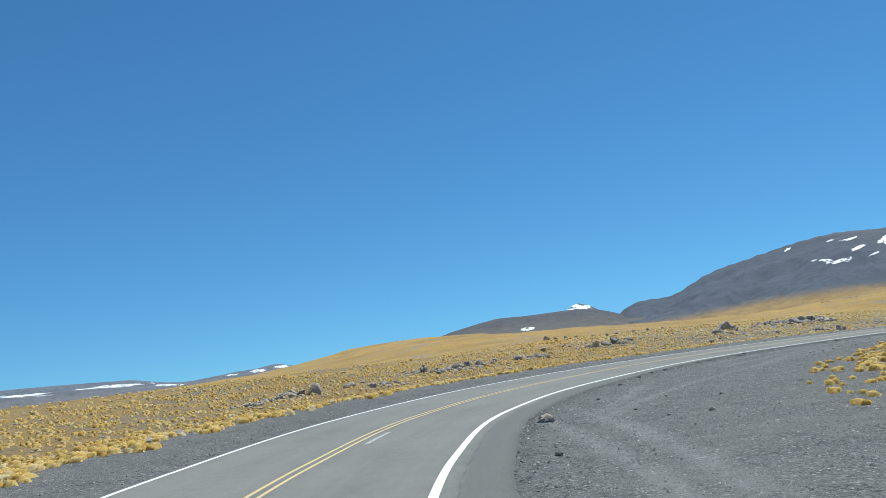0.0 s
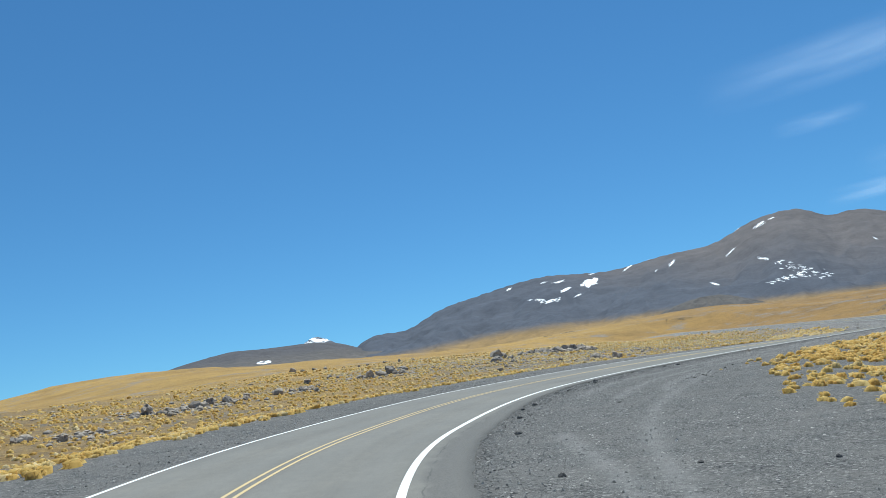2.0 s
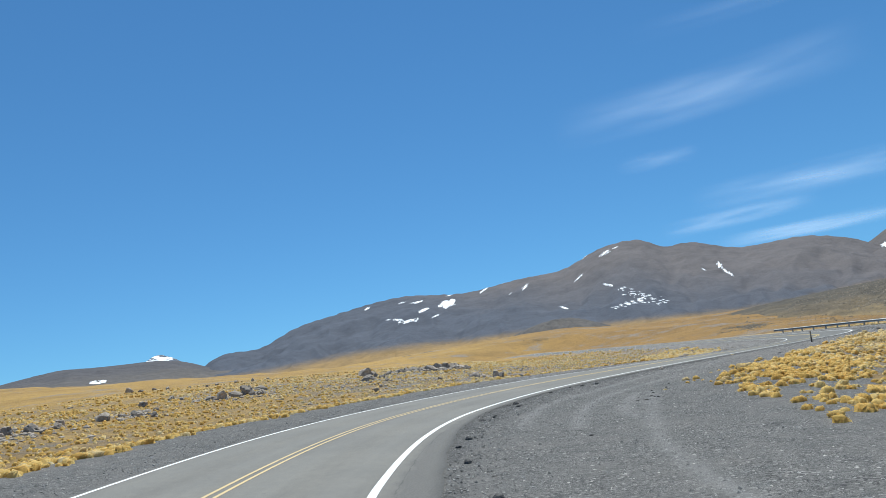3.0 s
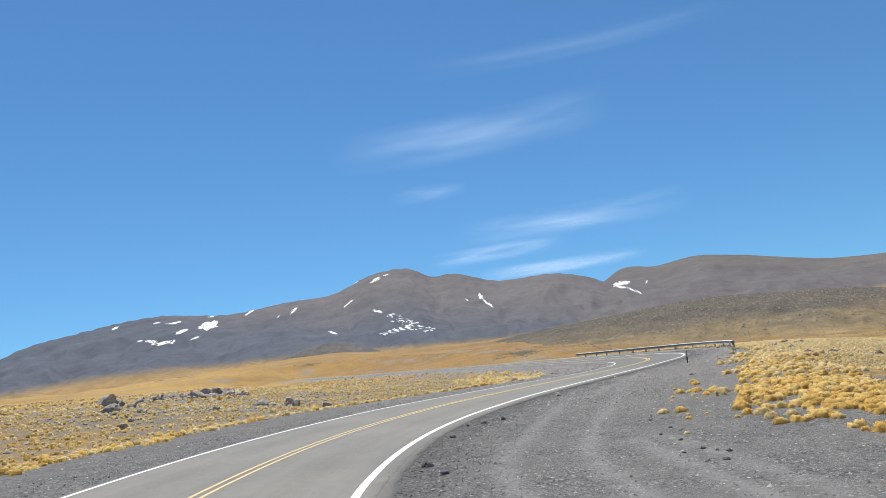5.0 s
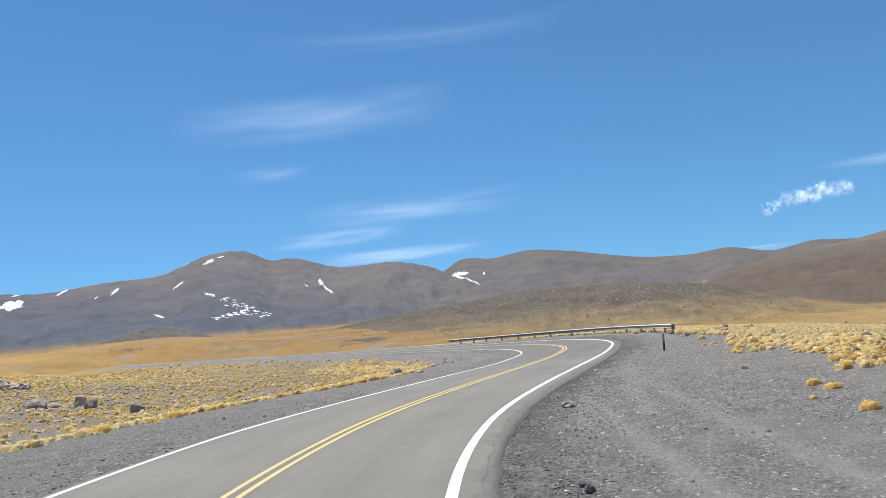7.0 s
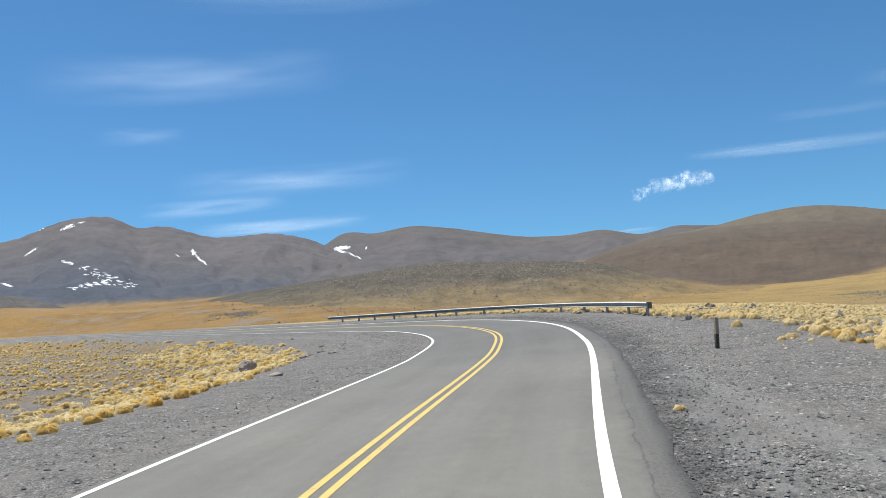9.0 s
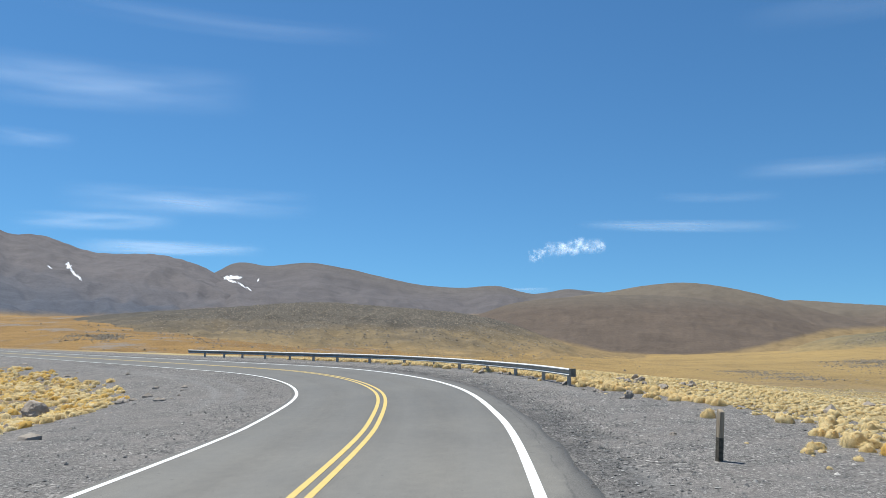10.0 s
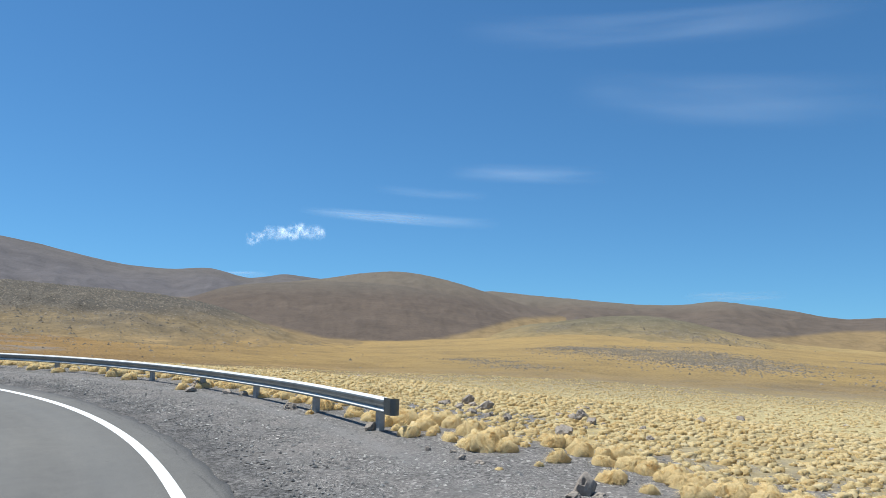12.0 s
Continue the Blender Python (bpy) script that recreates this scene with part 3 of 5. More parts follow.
def make_slope(name, rock, grass, patch, streak=0.3, other=None, span=(0, 1), crest=None):
    """Bare slope above, straw grass below a ragged line; other: a second colour that takes over toward the east."""
    m, n, l, b = material(name, 1.0)
    p = position(n)
    c = ramp(n, l, noise_node(n, l, patch * 1.6, 6, p, 0.6), [(0.3, tuple(0.86 * v for v in rock)), (0.7, tuple(1.14 * v for v in rock))])
    xyz = n.new("ShaderNodeSeparateXYZ")
    l.new(p, xyz.inputs[0])
    wander = calc(n, l, "MULTIPLY", calc(n, l, "SUBTRACT", noise_node(n, l, patch * 0.8, 5, p, 0.6), 0.5), 0.6 * (span[1] - span[0]))
    if other:
        c2 = ramp(n, l, noise_node(n, l, patch * 2.0, 6, p, 0.6), [(0.3, tuple(0.86 * v for v in other)), (0.7, tuple(1.14 * v for v in other))])
        c = mixed(n, l, stepped(n, l, calc(n, l, "ADD", xyz.outputs["X"], wander), *span), c, c2)
    if crest:
        low, high, tone = crest
        c = mixed(n, l, stepped(n, l, calc(n, l, "ADD", xyz.outputs["Z"], calc(n, l, "MULTIPLY", noise_node(n, l, patch, 5, p), 0.5 * (high - low))), low, high), c, tone)
    # pale and dark scree fans drawn out down the slope
    fans = n.new("ShaderNodeMapping")
    fans.inputs["Scale"].default_value = (1.0, 1.0, 0.28)
    l.new(p, fans.inputs["Vector"])
    tone = ramp(n, l, noise_node(n, l, patch * 4.5, 8, fans.outputs["Vector"], 0.68), [(0.3, (1 - streak,) * 3), (0.5, (1.0, 1.0, 1.0)), (0.7, (1 + streak * 0.7, 1 + streak * 0.66, 1 + streak * 0.6))])
    c = mixed(n, l, 1.0, c, tone, "MULTIPLY")
    straw = ramp(n, l, noise_node(n, l, patch * 6, 7, p, 0.68), [(0.3, tuple(0.72 * v for v in grass)), (0.52, grass), (0.72, tuple(1.16 * v for v in grass))])
    edge = calc(n, l, "ADD", attribute(n, "meadow"), calc(n, l, "MULTIPLY", calc(n, l, "SUBTRACT", noise_node(n, l, patch * 5, 7, p, 0.62), 0.5), 0.5))
    c = mixed(n, l, stepped(n, l, edge, 0.1, 0.9), c, straw)
    spots = ramp(n, l, noise_node(n, l, patch * 40, 4, p, 0.75), [(0.32, (0.8, 0.8, 0.81)), (0.5, (1.0, 1.0, 1.0)), (0.68, (1.16, 1.15, 1.13))])
    l.new(mixed(n, l, 1.0, c, spots, "MULTIPLY"), b.inputs["Base Color"])
    bumped(n, l, b, noise_node(n, l, patch * 9, 8, fans.outputs["Vector"], 0.7), 0.7, 0.03 / patch)
    return m


# the western colour is blued to carry distance haze; the eastern one is plain scree
MOUNTAIN = make_slope("grey_mountain_scree_with_haze", (0.080, 0.088, 0.110), (0.28, 0.182, 0.075), 0.0045, 0.16, (0.126, 0.113, 0.113), (850, 1600))
RIDGE = make_slope("brown_ridge_scree", (0.116, 0.104, 0.104), (0.24, 0.17, 0.085), 0.0042, 0.14, (0.122, 0.107, 0.097), (2300, 3100))
BROWN = make_slope("warm_brown_hill_earth", (0.120, 0.092, 0.070), (0.235, 0.163, 0.078), 0.009, 0.14, None, (0, 1), (45, 90, (0.145, 0.119, 0.089)))
SPUR = make_slope("dark_brown_hill_earth", (0.108, 0.081, 0.061), (0.235, 0.163, 0.078), 0.01, 0.15, None, (0, 1), (38, 70, (0.125, 0.103, 0.08)))
KNOLL = make_slope("dark_rocky_knoll", (0.1, 0.09, 0.083), (0.28, 0.182, 0.075), 0.012, 0.35)
STONY = make_hill("stony_hill_with_straw_grass", [(0.0, (0.235, 0.163, 0.075)), (0.22, (0.195, 0.145, 0.078)), (0.42, (0.132, 0.105, 0.07)), (0.62, (0.094, 0.081, 0.063)), (1.0, (0.094, 0.082, 0.066))], -4, 19, 0.022, 0.4, 0.85)
OLIVE = make_hill("olive_stony_hill", [(0.0, (0.37, 0.262, 0.105)), (0.4, (0.27, 0.196, 0.09)), (0.7, (0.18, 0.146, 0.084)), (1.0, (0.148, 0.128, 0.08))], -14, 12, 0.02, 0.35)
# grey rock with the blue of distance haze mixed into its base colour
HAZED_FAR = make_hill("far_rock_with_blue_haze", [(0.0, (0.17, 0.15, 0.14)), (0.5, (0.13, 0.14, 0.165)), (1.0, (0.13, 0.145, 0.18))], -40, 120, 0.003)

LOW_SLOPE = make_hill("dark_grey_low_hill", [(0.0, (0.25, 0.185, 0.10)), (0.2, (0.13, 0.115, 0.10)), (1.0, (0.09, 0.085, 0.09))], -10, 75, 0.006)
main_hill = Hill([(4, -0.6), (6.5, 0.6), (8.7, 1.7), (9.4, 2.15), (13.3, 2.75), (15.5, 3.8), (19.4, 4.75), (24.4, 5.55), (30, 5.3), (34.8, 5.9), (38, 6.15), (41.8, 7.55), (44.6, 7.65),
                  (46.4, 6.85), (48, 6.9), (51.5, 5.95), (57, 5.85), (59.5, 5.15), (60.6, 4.6), (63, 3.2), (67, 1.4), (72, -0.5)], 2600, 820, 17, 1.35, 11, 0.13, 120,
                 grass_line=[(4, 0.5), (9, 0.55), (13, 0.8), (17, 1.15), (20.4, 1.45), (24, 1.55), (28, 1.4), (32, 1.5), (37, 1.45), (41, 1.4), (46, 1.3), (51, 1.15), (55, 1.35), (60, 1.8), (72, 2.0)], soft=0.75)
mountain = main_hill.build("mountain", MOUNTAIN, "dark grey-brown bare mountain with scattered old snow patches", "mountain")
for k, (a, e, w, h, br, ti) in enumerate([
        (28.3, 4.6, 2.2, 1.0, 0.26, 0.14), (28.6, 5.25, 0.8, 0.13, 0.6, 0.05), (26.2, 4.31, 1.5, 0.42, 0.2, 0.16), (24.8, 3.56, 2.2, 0.42, 0.9, 0.06), (24.0, 3.75, 1.1, 0.3, 0.8, -0.05), (23.2, 3.85, 0.6, 0.14, 0.5, 0.04),
        (27.1, 3.72, 1.1, 0.2, 0.5, 0.12), (25.8, 5.0, 1.6, 0.24, 0.6, 0.05), (24.6, 5.1, 0.8, 0.14, 0.8, 0.05), (21.7, 4.92, 0.7, 0.26, 0.4, 0.1), (31.5, 5.33, 1.2, 0.22, 0.6, 0.25), (33.2, 5.8, 1.3, 0.3, 0.4, 0.12),
        (34.9, 5.2, 0.9, 0.42, 0.5, 0.22), (33.6, 4.8, 0.4, 0.12, 0.8, 0.1), (36.3, 6.1, 0.7, 0.16, 0.9, 0.1), (38.2, 6.3, 0.4, 0.1, 0.6, 0.1), (39.3, 5.36, 1.1, 0.2, 0.6, 0.3), (37.7, 3.12, 1.0, 0.24, 0.4, -0.16),
        (40.1, 7.0, 0.8, 0.24, 0.6, 0.18), (41.7, 7.06, 1.2, 0.42, 0.8, 0.18), (42.6, 7.35, 0.7, 0.14, 0.6, 0.05), (41.5, 4.5, 1.0, 0.3, 0.9, -0.1), (50.2, 4.8, 0.55, 0.8, 0.5, -0.12), (50.55, 4.3, 0.6, 0.4, 0.5, -0.25),
        (50.9, 4.0, 0.5, 0.4, 0.6, -0.2), (49.0, 4.65, 0.4, 0.2, 0.8, -0.1)]):
    main_hill.snow(mountain, a, e, w, h, 40 + 3 * k, br, ti)
flecks = random.Random(4)
for k in range(96):
    t = flecks.random()
    a, e = (42.2 + 3.6 * t + flecks.gauss(0, 0.35), 4.0 - 1.5 * t + flecks.gauss(0, 0.14)) if k % 2 else (41.4 + 2.8 * t, 2.62 + 0.35 * t + flecks.gauss(0, 0.09))
    main_hill.snow(mountain, a, e, flecks.uniform(0.12, 0.5), flecks.uniform(0.05, 0.15), 200 + 3 * k, 0.8, -0.03)

ridge_hill = Hill([(54, 2.0), (58, 4.2), (60.3, 4.75), (61.6, 5.5), (64.5, 5.45), (67.5, 5.8), (70.2, 5.45), (73.2, 4.85), (76.5, 4.2), (79.9, 4.0), (82.8, 4.15), (85.7, 3.55), (88.4, 3.9), (91, 3.65),
                   (95, 3.4), (100, 2.6), (106, 1.0)], 3100, 900, 11, 1.3, 23, 0.14, 90,
                  grass_line=[(54, 1.2), (66, 1.2), (76, 1.3), (79, 1.7), (82, 1.9), (85, 1.6), (90, 1.6)], soft=0.3)
ridge = ridge_hill.build("mountain_ridge", RIDGE, "long brown mountain ridge with one snow patch at the gap", "mountain")
for k, (a, e, w, h, br, ti) in enumerate([(61.7, 4.45, 2.0, 0.5, 0.35, 0.02), (61.5, 4.2, 1.6, 0.3, 0.4, -0.2), (62.4, 3.85, 1.0, 0.22, 0.5, -0.3), (62.9, 3.6, 0.6, 0.2, 0.5, -0.2), (63.6, 4.3, 0.25, 0.3, 0.4, 0.1)]):
    ridge_hill.snow(ridge, a, e, w, h, 90 + 3 * k, br, ti)

low_hill = Hill([(-9.5, 0.4), (-5.9, 1.65), (-3.5, 2.15), (-1.2, 2.5), (1.2, 2.46), (3.6, 2.5), (5.5, 2.5), (7.5, 2.15), (9, 1.6), (12, 1.2), (15, 0)], 2300, 760, 7, 1.2, 31, 0.15, 40)
low = low_hill.build("low_hill", LOW_SLOPE, "low dark grey hill with one snow strip", "hill")
low_hill.snow(low, 0.2, 1.42, 1.9, 0.42, 120, 0.08, 0.05)
peak_hill = Hill([(1.5, 0.4), (4.0, 1.9), (5.0, 2.55), (5.75, 2.92), (6.5, 2.75), (7.7, 2.1), (10.5, 0.6)], 4300, 2900, 14, 1.2, 35, 0.1, 30)
peak = peak_hill.build("snow_peak", HAZED_FAR, "distant grey peak capped with snow", "mountain")
peak_hill.snow(peak, 5.85, 2.5, 3.0, 1.2, 130, 0.85, -0.05)

far_hill = Hill([(-60, 0.5), (-50, 0.9), (-40, 1.1), (-33, 1.0), (-31, 0.92), (-29.3, 0.84), (-27.5, 0.5), (-25.8, 0.3), (-23.5, 0.45), (-22, 0.6), (-20.4, 0.68), (-18.7, 0.86), (-17.5, 0.6), (-15, 0.3), (-11, 0.0)],
                4200, 2600, 10, 1.1, 41, 0.15, 24)
far_range = far_hill.build("distant_mountain_range", HAZED_FAR, "low distant blue-grey range with bands of snow", "mountain")
for k, (a, e, w, h) in enumerate([(-30.6, 0.55, 7.0, 0.3), (-27.0, 0.2, 3.0, 0.22), (-36.5, 0.6, 5.0, 0.3), (-20.3, 0.5, 1.6, 0.3), (-18.5, 0.62, 1.6, 0.28), (-22.3, 0.42, 1.2, 0.2)]):
    far_hill.snow(far_range, a, e, w, h, 150 + 3 * k, 0.7, -0.1 if k < 3 else 0.0)

brown_hill = Hill([(80, 0.5), (84, 2.2), (88, 3.2), (91.7, 3.72), (94.6, 4.2), (97.5, 4.36), (100.6, 3.9), (102.4, 3.45), (104.4, 2.85), (108, 1.7), (112, 0.6), (116, -0.6)], 1250, 620, 3.0, 1.0, 51, 0.16, 60,
                  grass_line=[(80, -1), (100, -0.9), (104.6, 0.2), (107, 0.8), (110, 1.0), (116, 1.1)], soft=0.4)
brown_hill.build("round_hill", BROWN, "smooth rounded brown hill above a golden foot", "hill")
spur_hill = Hill([(76, -0.4), (79.5, 1.2), (81.6, 1.98), (83.4, 2.62), (85.7, 3.05), (88.4, 3.27), (91, 3.42), (93.5, 3.45), (96, 3.36), (98.4, 3.12), (101.4, 2.6), (104.7, 1.7), (106.8, 1.05), (109.5, 0.4), (114, -0.6), (118, -1.6)],
                 1000, 520, 2.2, 0.95, 53, 0.14, 70, grass_line=[(76, -1), (87, -0.1), (91.5, -1.05), (96, -1.35), (100.4, -0.92), (102.5, -0.4), (104.6, 0.18), (107, 0.8), (112, 1.1)], soft=0.4)
spur_hill.build("hill_spur", SPUR, "dark brown rounded spur with a straw-coloured foot", "hill")
right_hill = Hill([(96, 1.5), (102, 2.6), (104.4, 2.93), (107.5, 2.72), (110.7, 2.47), (114, 2.2), (117.2, 2.01), (119.6, 2.05), (122.1, 2.3), (124.5, 2.05), (127, 1.67), (130.6, 1.1), (133, 1.2), (140, 0.8), (150, 0.6), (165, 0.2)],
                  2000, 800, 8, 1.1, 57, 0.18, 50, grass_line=[(96, 0.2), (108, 0.7), (112, 0.2), (124, -0.4), (127, -0.2), (130, 0.2), (133, 0.3), (165, 0.1)], soft=0.25)
right_hill.build("low_ridge", BROWN, "long low brown ridge sinking toward the plain", "hill")
stony_hill = Hill([(44, -0.4), (50, 1.0), (54, 1.55), (57.5, 1.85), (61.1, 2.15), (64.9, 2.5), (69, 2.68), (72, 2.5), (75.6, 2.28), (79.8, 1.92), (83.2, 1.27), (85, 0.68), (88.2, -0.5), (91.4, -1.18), (95.9, -1.65), (98.5, -2.5), (102, -3.4)],
                  470, 190, 1.8, 1.0, 61, 0.2, 70, 3.0)
stony_hill.build("stony_hill", STONY, "broad low hill of dark stones and straw grass", "hill")
rocky_knoll = Hill([(30.5, 0.3), (32.3, 1.2), (34.3, 1.95), (36, 2.3), (38, 2.25), (39.6, 1.75), (41.2, 1.1), (43, 0.3)], 800, 600, 4.0, 0.9, 65, 0.12, 30, 3.0, grass_line=[(29, 1.2), (34, 0.9), (38, 0.9), (45, 1.2)], soft=0.4)
rocky_knoll.build("rocky_knoll", KNOLL, "low dark rocky knoll on the golden slope", "hill")
olive_hill = Hill([(100, -1.8), (104.5, -0.5), (107, 0.25), (109.5, 0.58), (113.6, 1.08), (117, 1.13), (119.4, 0.76), (122.5, 0.0), (125.1, -0.6), (129.7, -1.2), (133.1, -1.6), (138, -2.4)], 640, 330, 2.0, 1.0, 67, 0.2, 44, 3.0)
olive_hill.build("olive_hill", OLIVE, "low olive-brown hill with stony patches", "hill")


# ---- guardrail ----
def offset_line(start, end, d, step=0.4):
    """Places along the road at one offset, between the road's nearest places to two points."""
    i0, i1 = (float(STATION[along([p])[1][0]]) for p in (start, end))
    s = np.arange(i0, i1, step)
    c = np.stack([np.interp(s, STATION, LINE[:, k]) for k in (0, 1)], 1)
    l = np.stack([np.interp(s, STATION, LEFT[:, k]) for k in (0, 1)], 1)
    l /= np.linalg.norm(l, axis=1)[:, None]
    return c + d * l, l


# section of the beam: (towards the road, height)
WAVE = [(0.0, 0.155), (0.022, 0.15), (0.074, 0.104), (0.082, 0.072), (0.072, 0.01), (0.022, -0.052), (0.0, -0.068),
        (0.02, -0.078), (0.076, -0.112), (0.082, -0.13), (0.06, -0.155)]


def beam_mesh(points, facing, heights, mat):
    front = np.array(WAVE)
    ring = np.vstack([front, (front - (0.006, 0))[::-1]])
    rows = []
    for p, l, h in zip(points, facing, heights):
        rows.append(np.c_[p + ring[:, :1] * l, h + ring[:, 1]])
    n = len(ring)
    v = np.vstack(rows)
    f = []
    for k in range(len(rows) - 1):
        for j in range(n):
            a, b = k * n + j, k * n + (j + 1) % n
            f.append((a, b, b + n, a + n))
    me = mesh_of("beam", v, f, mat, smooth_faces=False)
    # the two upward folds are coloured near-white, as if in full sun
    me.materials.append(LIT_FOLD)
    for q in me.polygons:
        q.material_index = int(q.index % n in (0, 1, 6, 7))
    return me


def box_bm(sx, sy, sz, bevel=0.006, base=True):
    bm = bmesh.new()
    bmesh.ops.create_cube(bm, size=1.0)
    bmesh.ops.scale(bm, vec=(sx, sy, sz), verts=bm.verts)
    if base:
        bmesh.ops.translate(bm, vec=(0, 0, sz / 2), verts=bm.verts)
    bmesh.ops.bevel(bm, geom=list(bm.edges), offset=bevel, segments=2, affect="EDGES")
    return bm


def channel_post_bm(height):
    """A folded C-section steel post."""
    bm = bmesh.new()
    plan = [(-0.09, -0.06), (0.09, -0.06), (0.09, 0.06), (0.06, 0.06), (0.06, 0.054), (0.083, 0.054), (0.083, -0.053), (-0.083, -0.053),
            (-0.083, 0.054), (-0.06, 0.054), (-0.06, 0.06), (-0.09, 0.06)]
    low = [bm.verts.new((x, y, -0.25)) for x, y in plan]
    high = [bm.verts.new((x, y, height)) for x, y in plan]
    n = len(plan)
    for k in range(n):
        bm.faces.new((low[k], low[(k + 1) % n], high[(k + 1) % n], high[k]))
    bm.faces.new(high)
    bm.faces.new(low[::-1])
    return bm


DUSTY = material("dusty_galvanised_post", 0.8)
l_ = DUSTY[2]
l_.new(ramp(DUSTY[1], l_, noise_node(DUSTY[1], l_, 6.0, 5, object_place(DUSTY[1])), [(0.3, (0.30, 0.285, 0.26)), (0.7, (0.46, 0.44, 0.40))]), DUSTY[3].inputs["Base Color"])
DUSTY = DUSTY[0]


def guardrail(pts, face, spacing, label, terminal=True, steel=None):
    steel = steel or STEEL
    ground_z = ground_height(pts)
    kernel = np.ones(15) / 15
    even = np.convolve(np.pad(ground_z, 7, mode="edge"), kernel, mode="valid")
    root = new("guardrail")
    root.location = (*pts[0], ground_z[0])
    back = Matrix.Translation(-root.location)
    per = int(round(2 * spacing / 0.4))
    for k in range(0, len(pts) - 1, per):
        hi = min(k + per + 1, len(pts))
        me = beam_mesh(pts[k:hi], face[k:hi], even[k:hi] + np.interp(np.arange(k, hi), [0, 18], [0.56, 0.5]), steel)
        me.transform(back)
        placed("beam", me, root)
    post_me = None
    for k in np.arange(1, len(pts), spacing / 0.4):
        j = int(k)
        if post_me is None:
            bm = channel_post_bm(0.62)
            post_me = bpy.data.meshes.new("post")
            bm.to_mesh(post_me)
            bm.free()
            post_me.materials.append(DUSTY)
        ob = placed("post", post_me, root)
        q = pts[j] - 0.075 * face[j]
        ob.location = (q[0] - pts[0][0], q[1] - pts[0][1], ground_z[j] - ground_z[0])
        ob.rotation_euler = (0, 0, math.atan2(face[j][1], face[j][0]) + math.pi / 2)
        bolt = bmesh.new()
        bmesh.ops.create_cone(bolt, cap_ends=True, segments=8, radius1=0.02, radius2=0.014, depth=0.02)
        b = part("bolt", bolt, STEEL, ob)
        b.location = (0, -0.09, 0.5)
        b.rotation_euler = (math.pi / 2, 0, 0)
    if terminal:
        # blunt flared end: the beam's section opens out and curls back round a drum
        bm = bmesh.new()
        rows = []
        for step in range(9):
            a = step / 8 * math.pi * 0.95
            r = 0.11
            out = -r + r * math.cos(a)
            fwd = r * math.sin(a) + 0.22 * min(step, 1)
            ring = []
            for z in (0.165, 0.10, 0.0, -0.10, -0.165):
                ring.append(bm.verts.new((-fwd, out + 0.085, 0.56 + z)))
            rows.append(ring)
        for a, b in zip(rows, rows[1:]):
            for k in range(4):
                bm.faces.new((a[k], a[k + 1], b[k + 1], b[k]))
        geom = bmesh.ops.solidify(bm, geom=list(bm.faces), thickness=0.008)
        cap = part("end_terminal", bm, STEEL, root, "blunt rounded steel end piece")
        cap.rotation_euler = (0, 0, math.atan2(face[0][1], face[0][0]) - math.pi / 2)
    return tagged(root, label, "guardrail")


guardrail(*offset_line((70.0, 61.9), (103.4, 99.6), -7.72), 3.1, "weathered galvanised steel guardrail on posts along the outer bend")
far_turn = np.radians(np.arange(21.8, 25.3, 0.048))
far_pts = HUB + 480 * np.stack([np.sin(far_turn), np.cos(far_turn)], 1)
guardrail(far_pts, (HUB - far_pts) / np.linalg.norm(HUB - far_pts, axis=1)[:, None], 4.0, "distant dark steel guardrail on the golden slope", terminal=False, steel=RUSTY)


# ---- roadside marker post ----
def marker_post(x, y):
    z = float(ground_height([(x, y)])[0])
    root = new("marker_post")
    root.location = (x, y, z - 0.03)
    root.rotation_euler = (radians(2.0), radians(-3.5), radians(24))
    m1, n, l, b = material("weathered_pale_wood", 0.9)
    p = object_place(n)
    stretch = n.new("ShaderNodeMapping")
    stretch.inputs["Scale"].default_value = (18, 18, 1.5)
    l.new(p, stretch.inputs["Vector"])
    grain = noise_node(n, l, 2.0, 6, stretch.outputs["Vector"])
    l.new(ramp(n, l, grain, [(0.3, (0.24, 0.185, 0.125)), (0.7, (0.47, 0.38, 0.27))]), b.inputs["Base Color"])
    bumped(n, l, b, grain, 0.5, 0.01)
    m2, n, l, b = material("dark_painted_wood", 0.85)
    l.new(ramp(n, l, noise_node(n, l, 14.0, 5, object_place(n)), [(0.3, (0.05, 0.044, 0.034)), (0.7, (0.14, 0.12, 0.09))]), b.inputs["Base Color"])
    lower = box_bm(0.115, 0.095, 0.44, 0.008)
    part("lower_shaft", lower, m2, root, "dark-painted lower half of the post")
    upper = box_bm(0.113, 0.093, 0.48, 0.008)
    for v in upper.verts:
        if v.co.z > 0.4:
            v.co.z += 0.02 * (v.co.x / 0.06) + 0.006 * math.sin(v.co.y * 90)
        v.co.z += 0.44
    part("upper_shaft", upper, m1, root, "bare weathered pale wood")
    return tagged(root, "leaning wooden marker post, pale above and dark below", "post")


marker_post(53.5, 59.05)


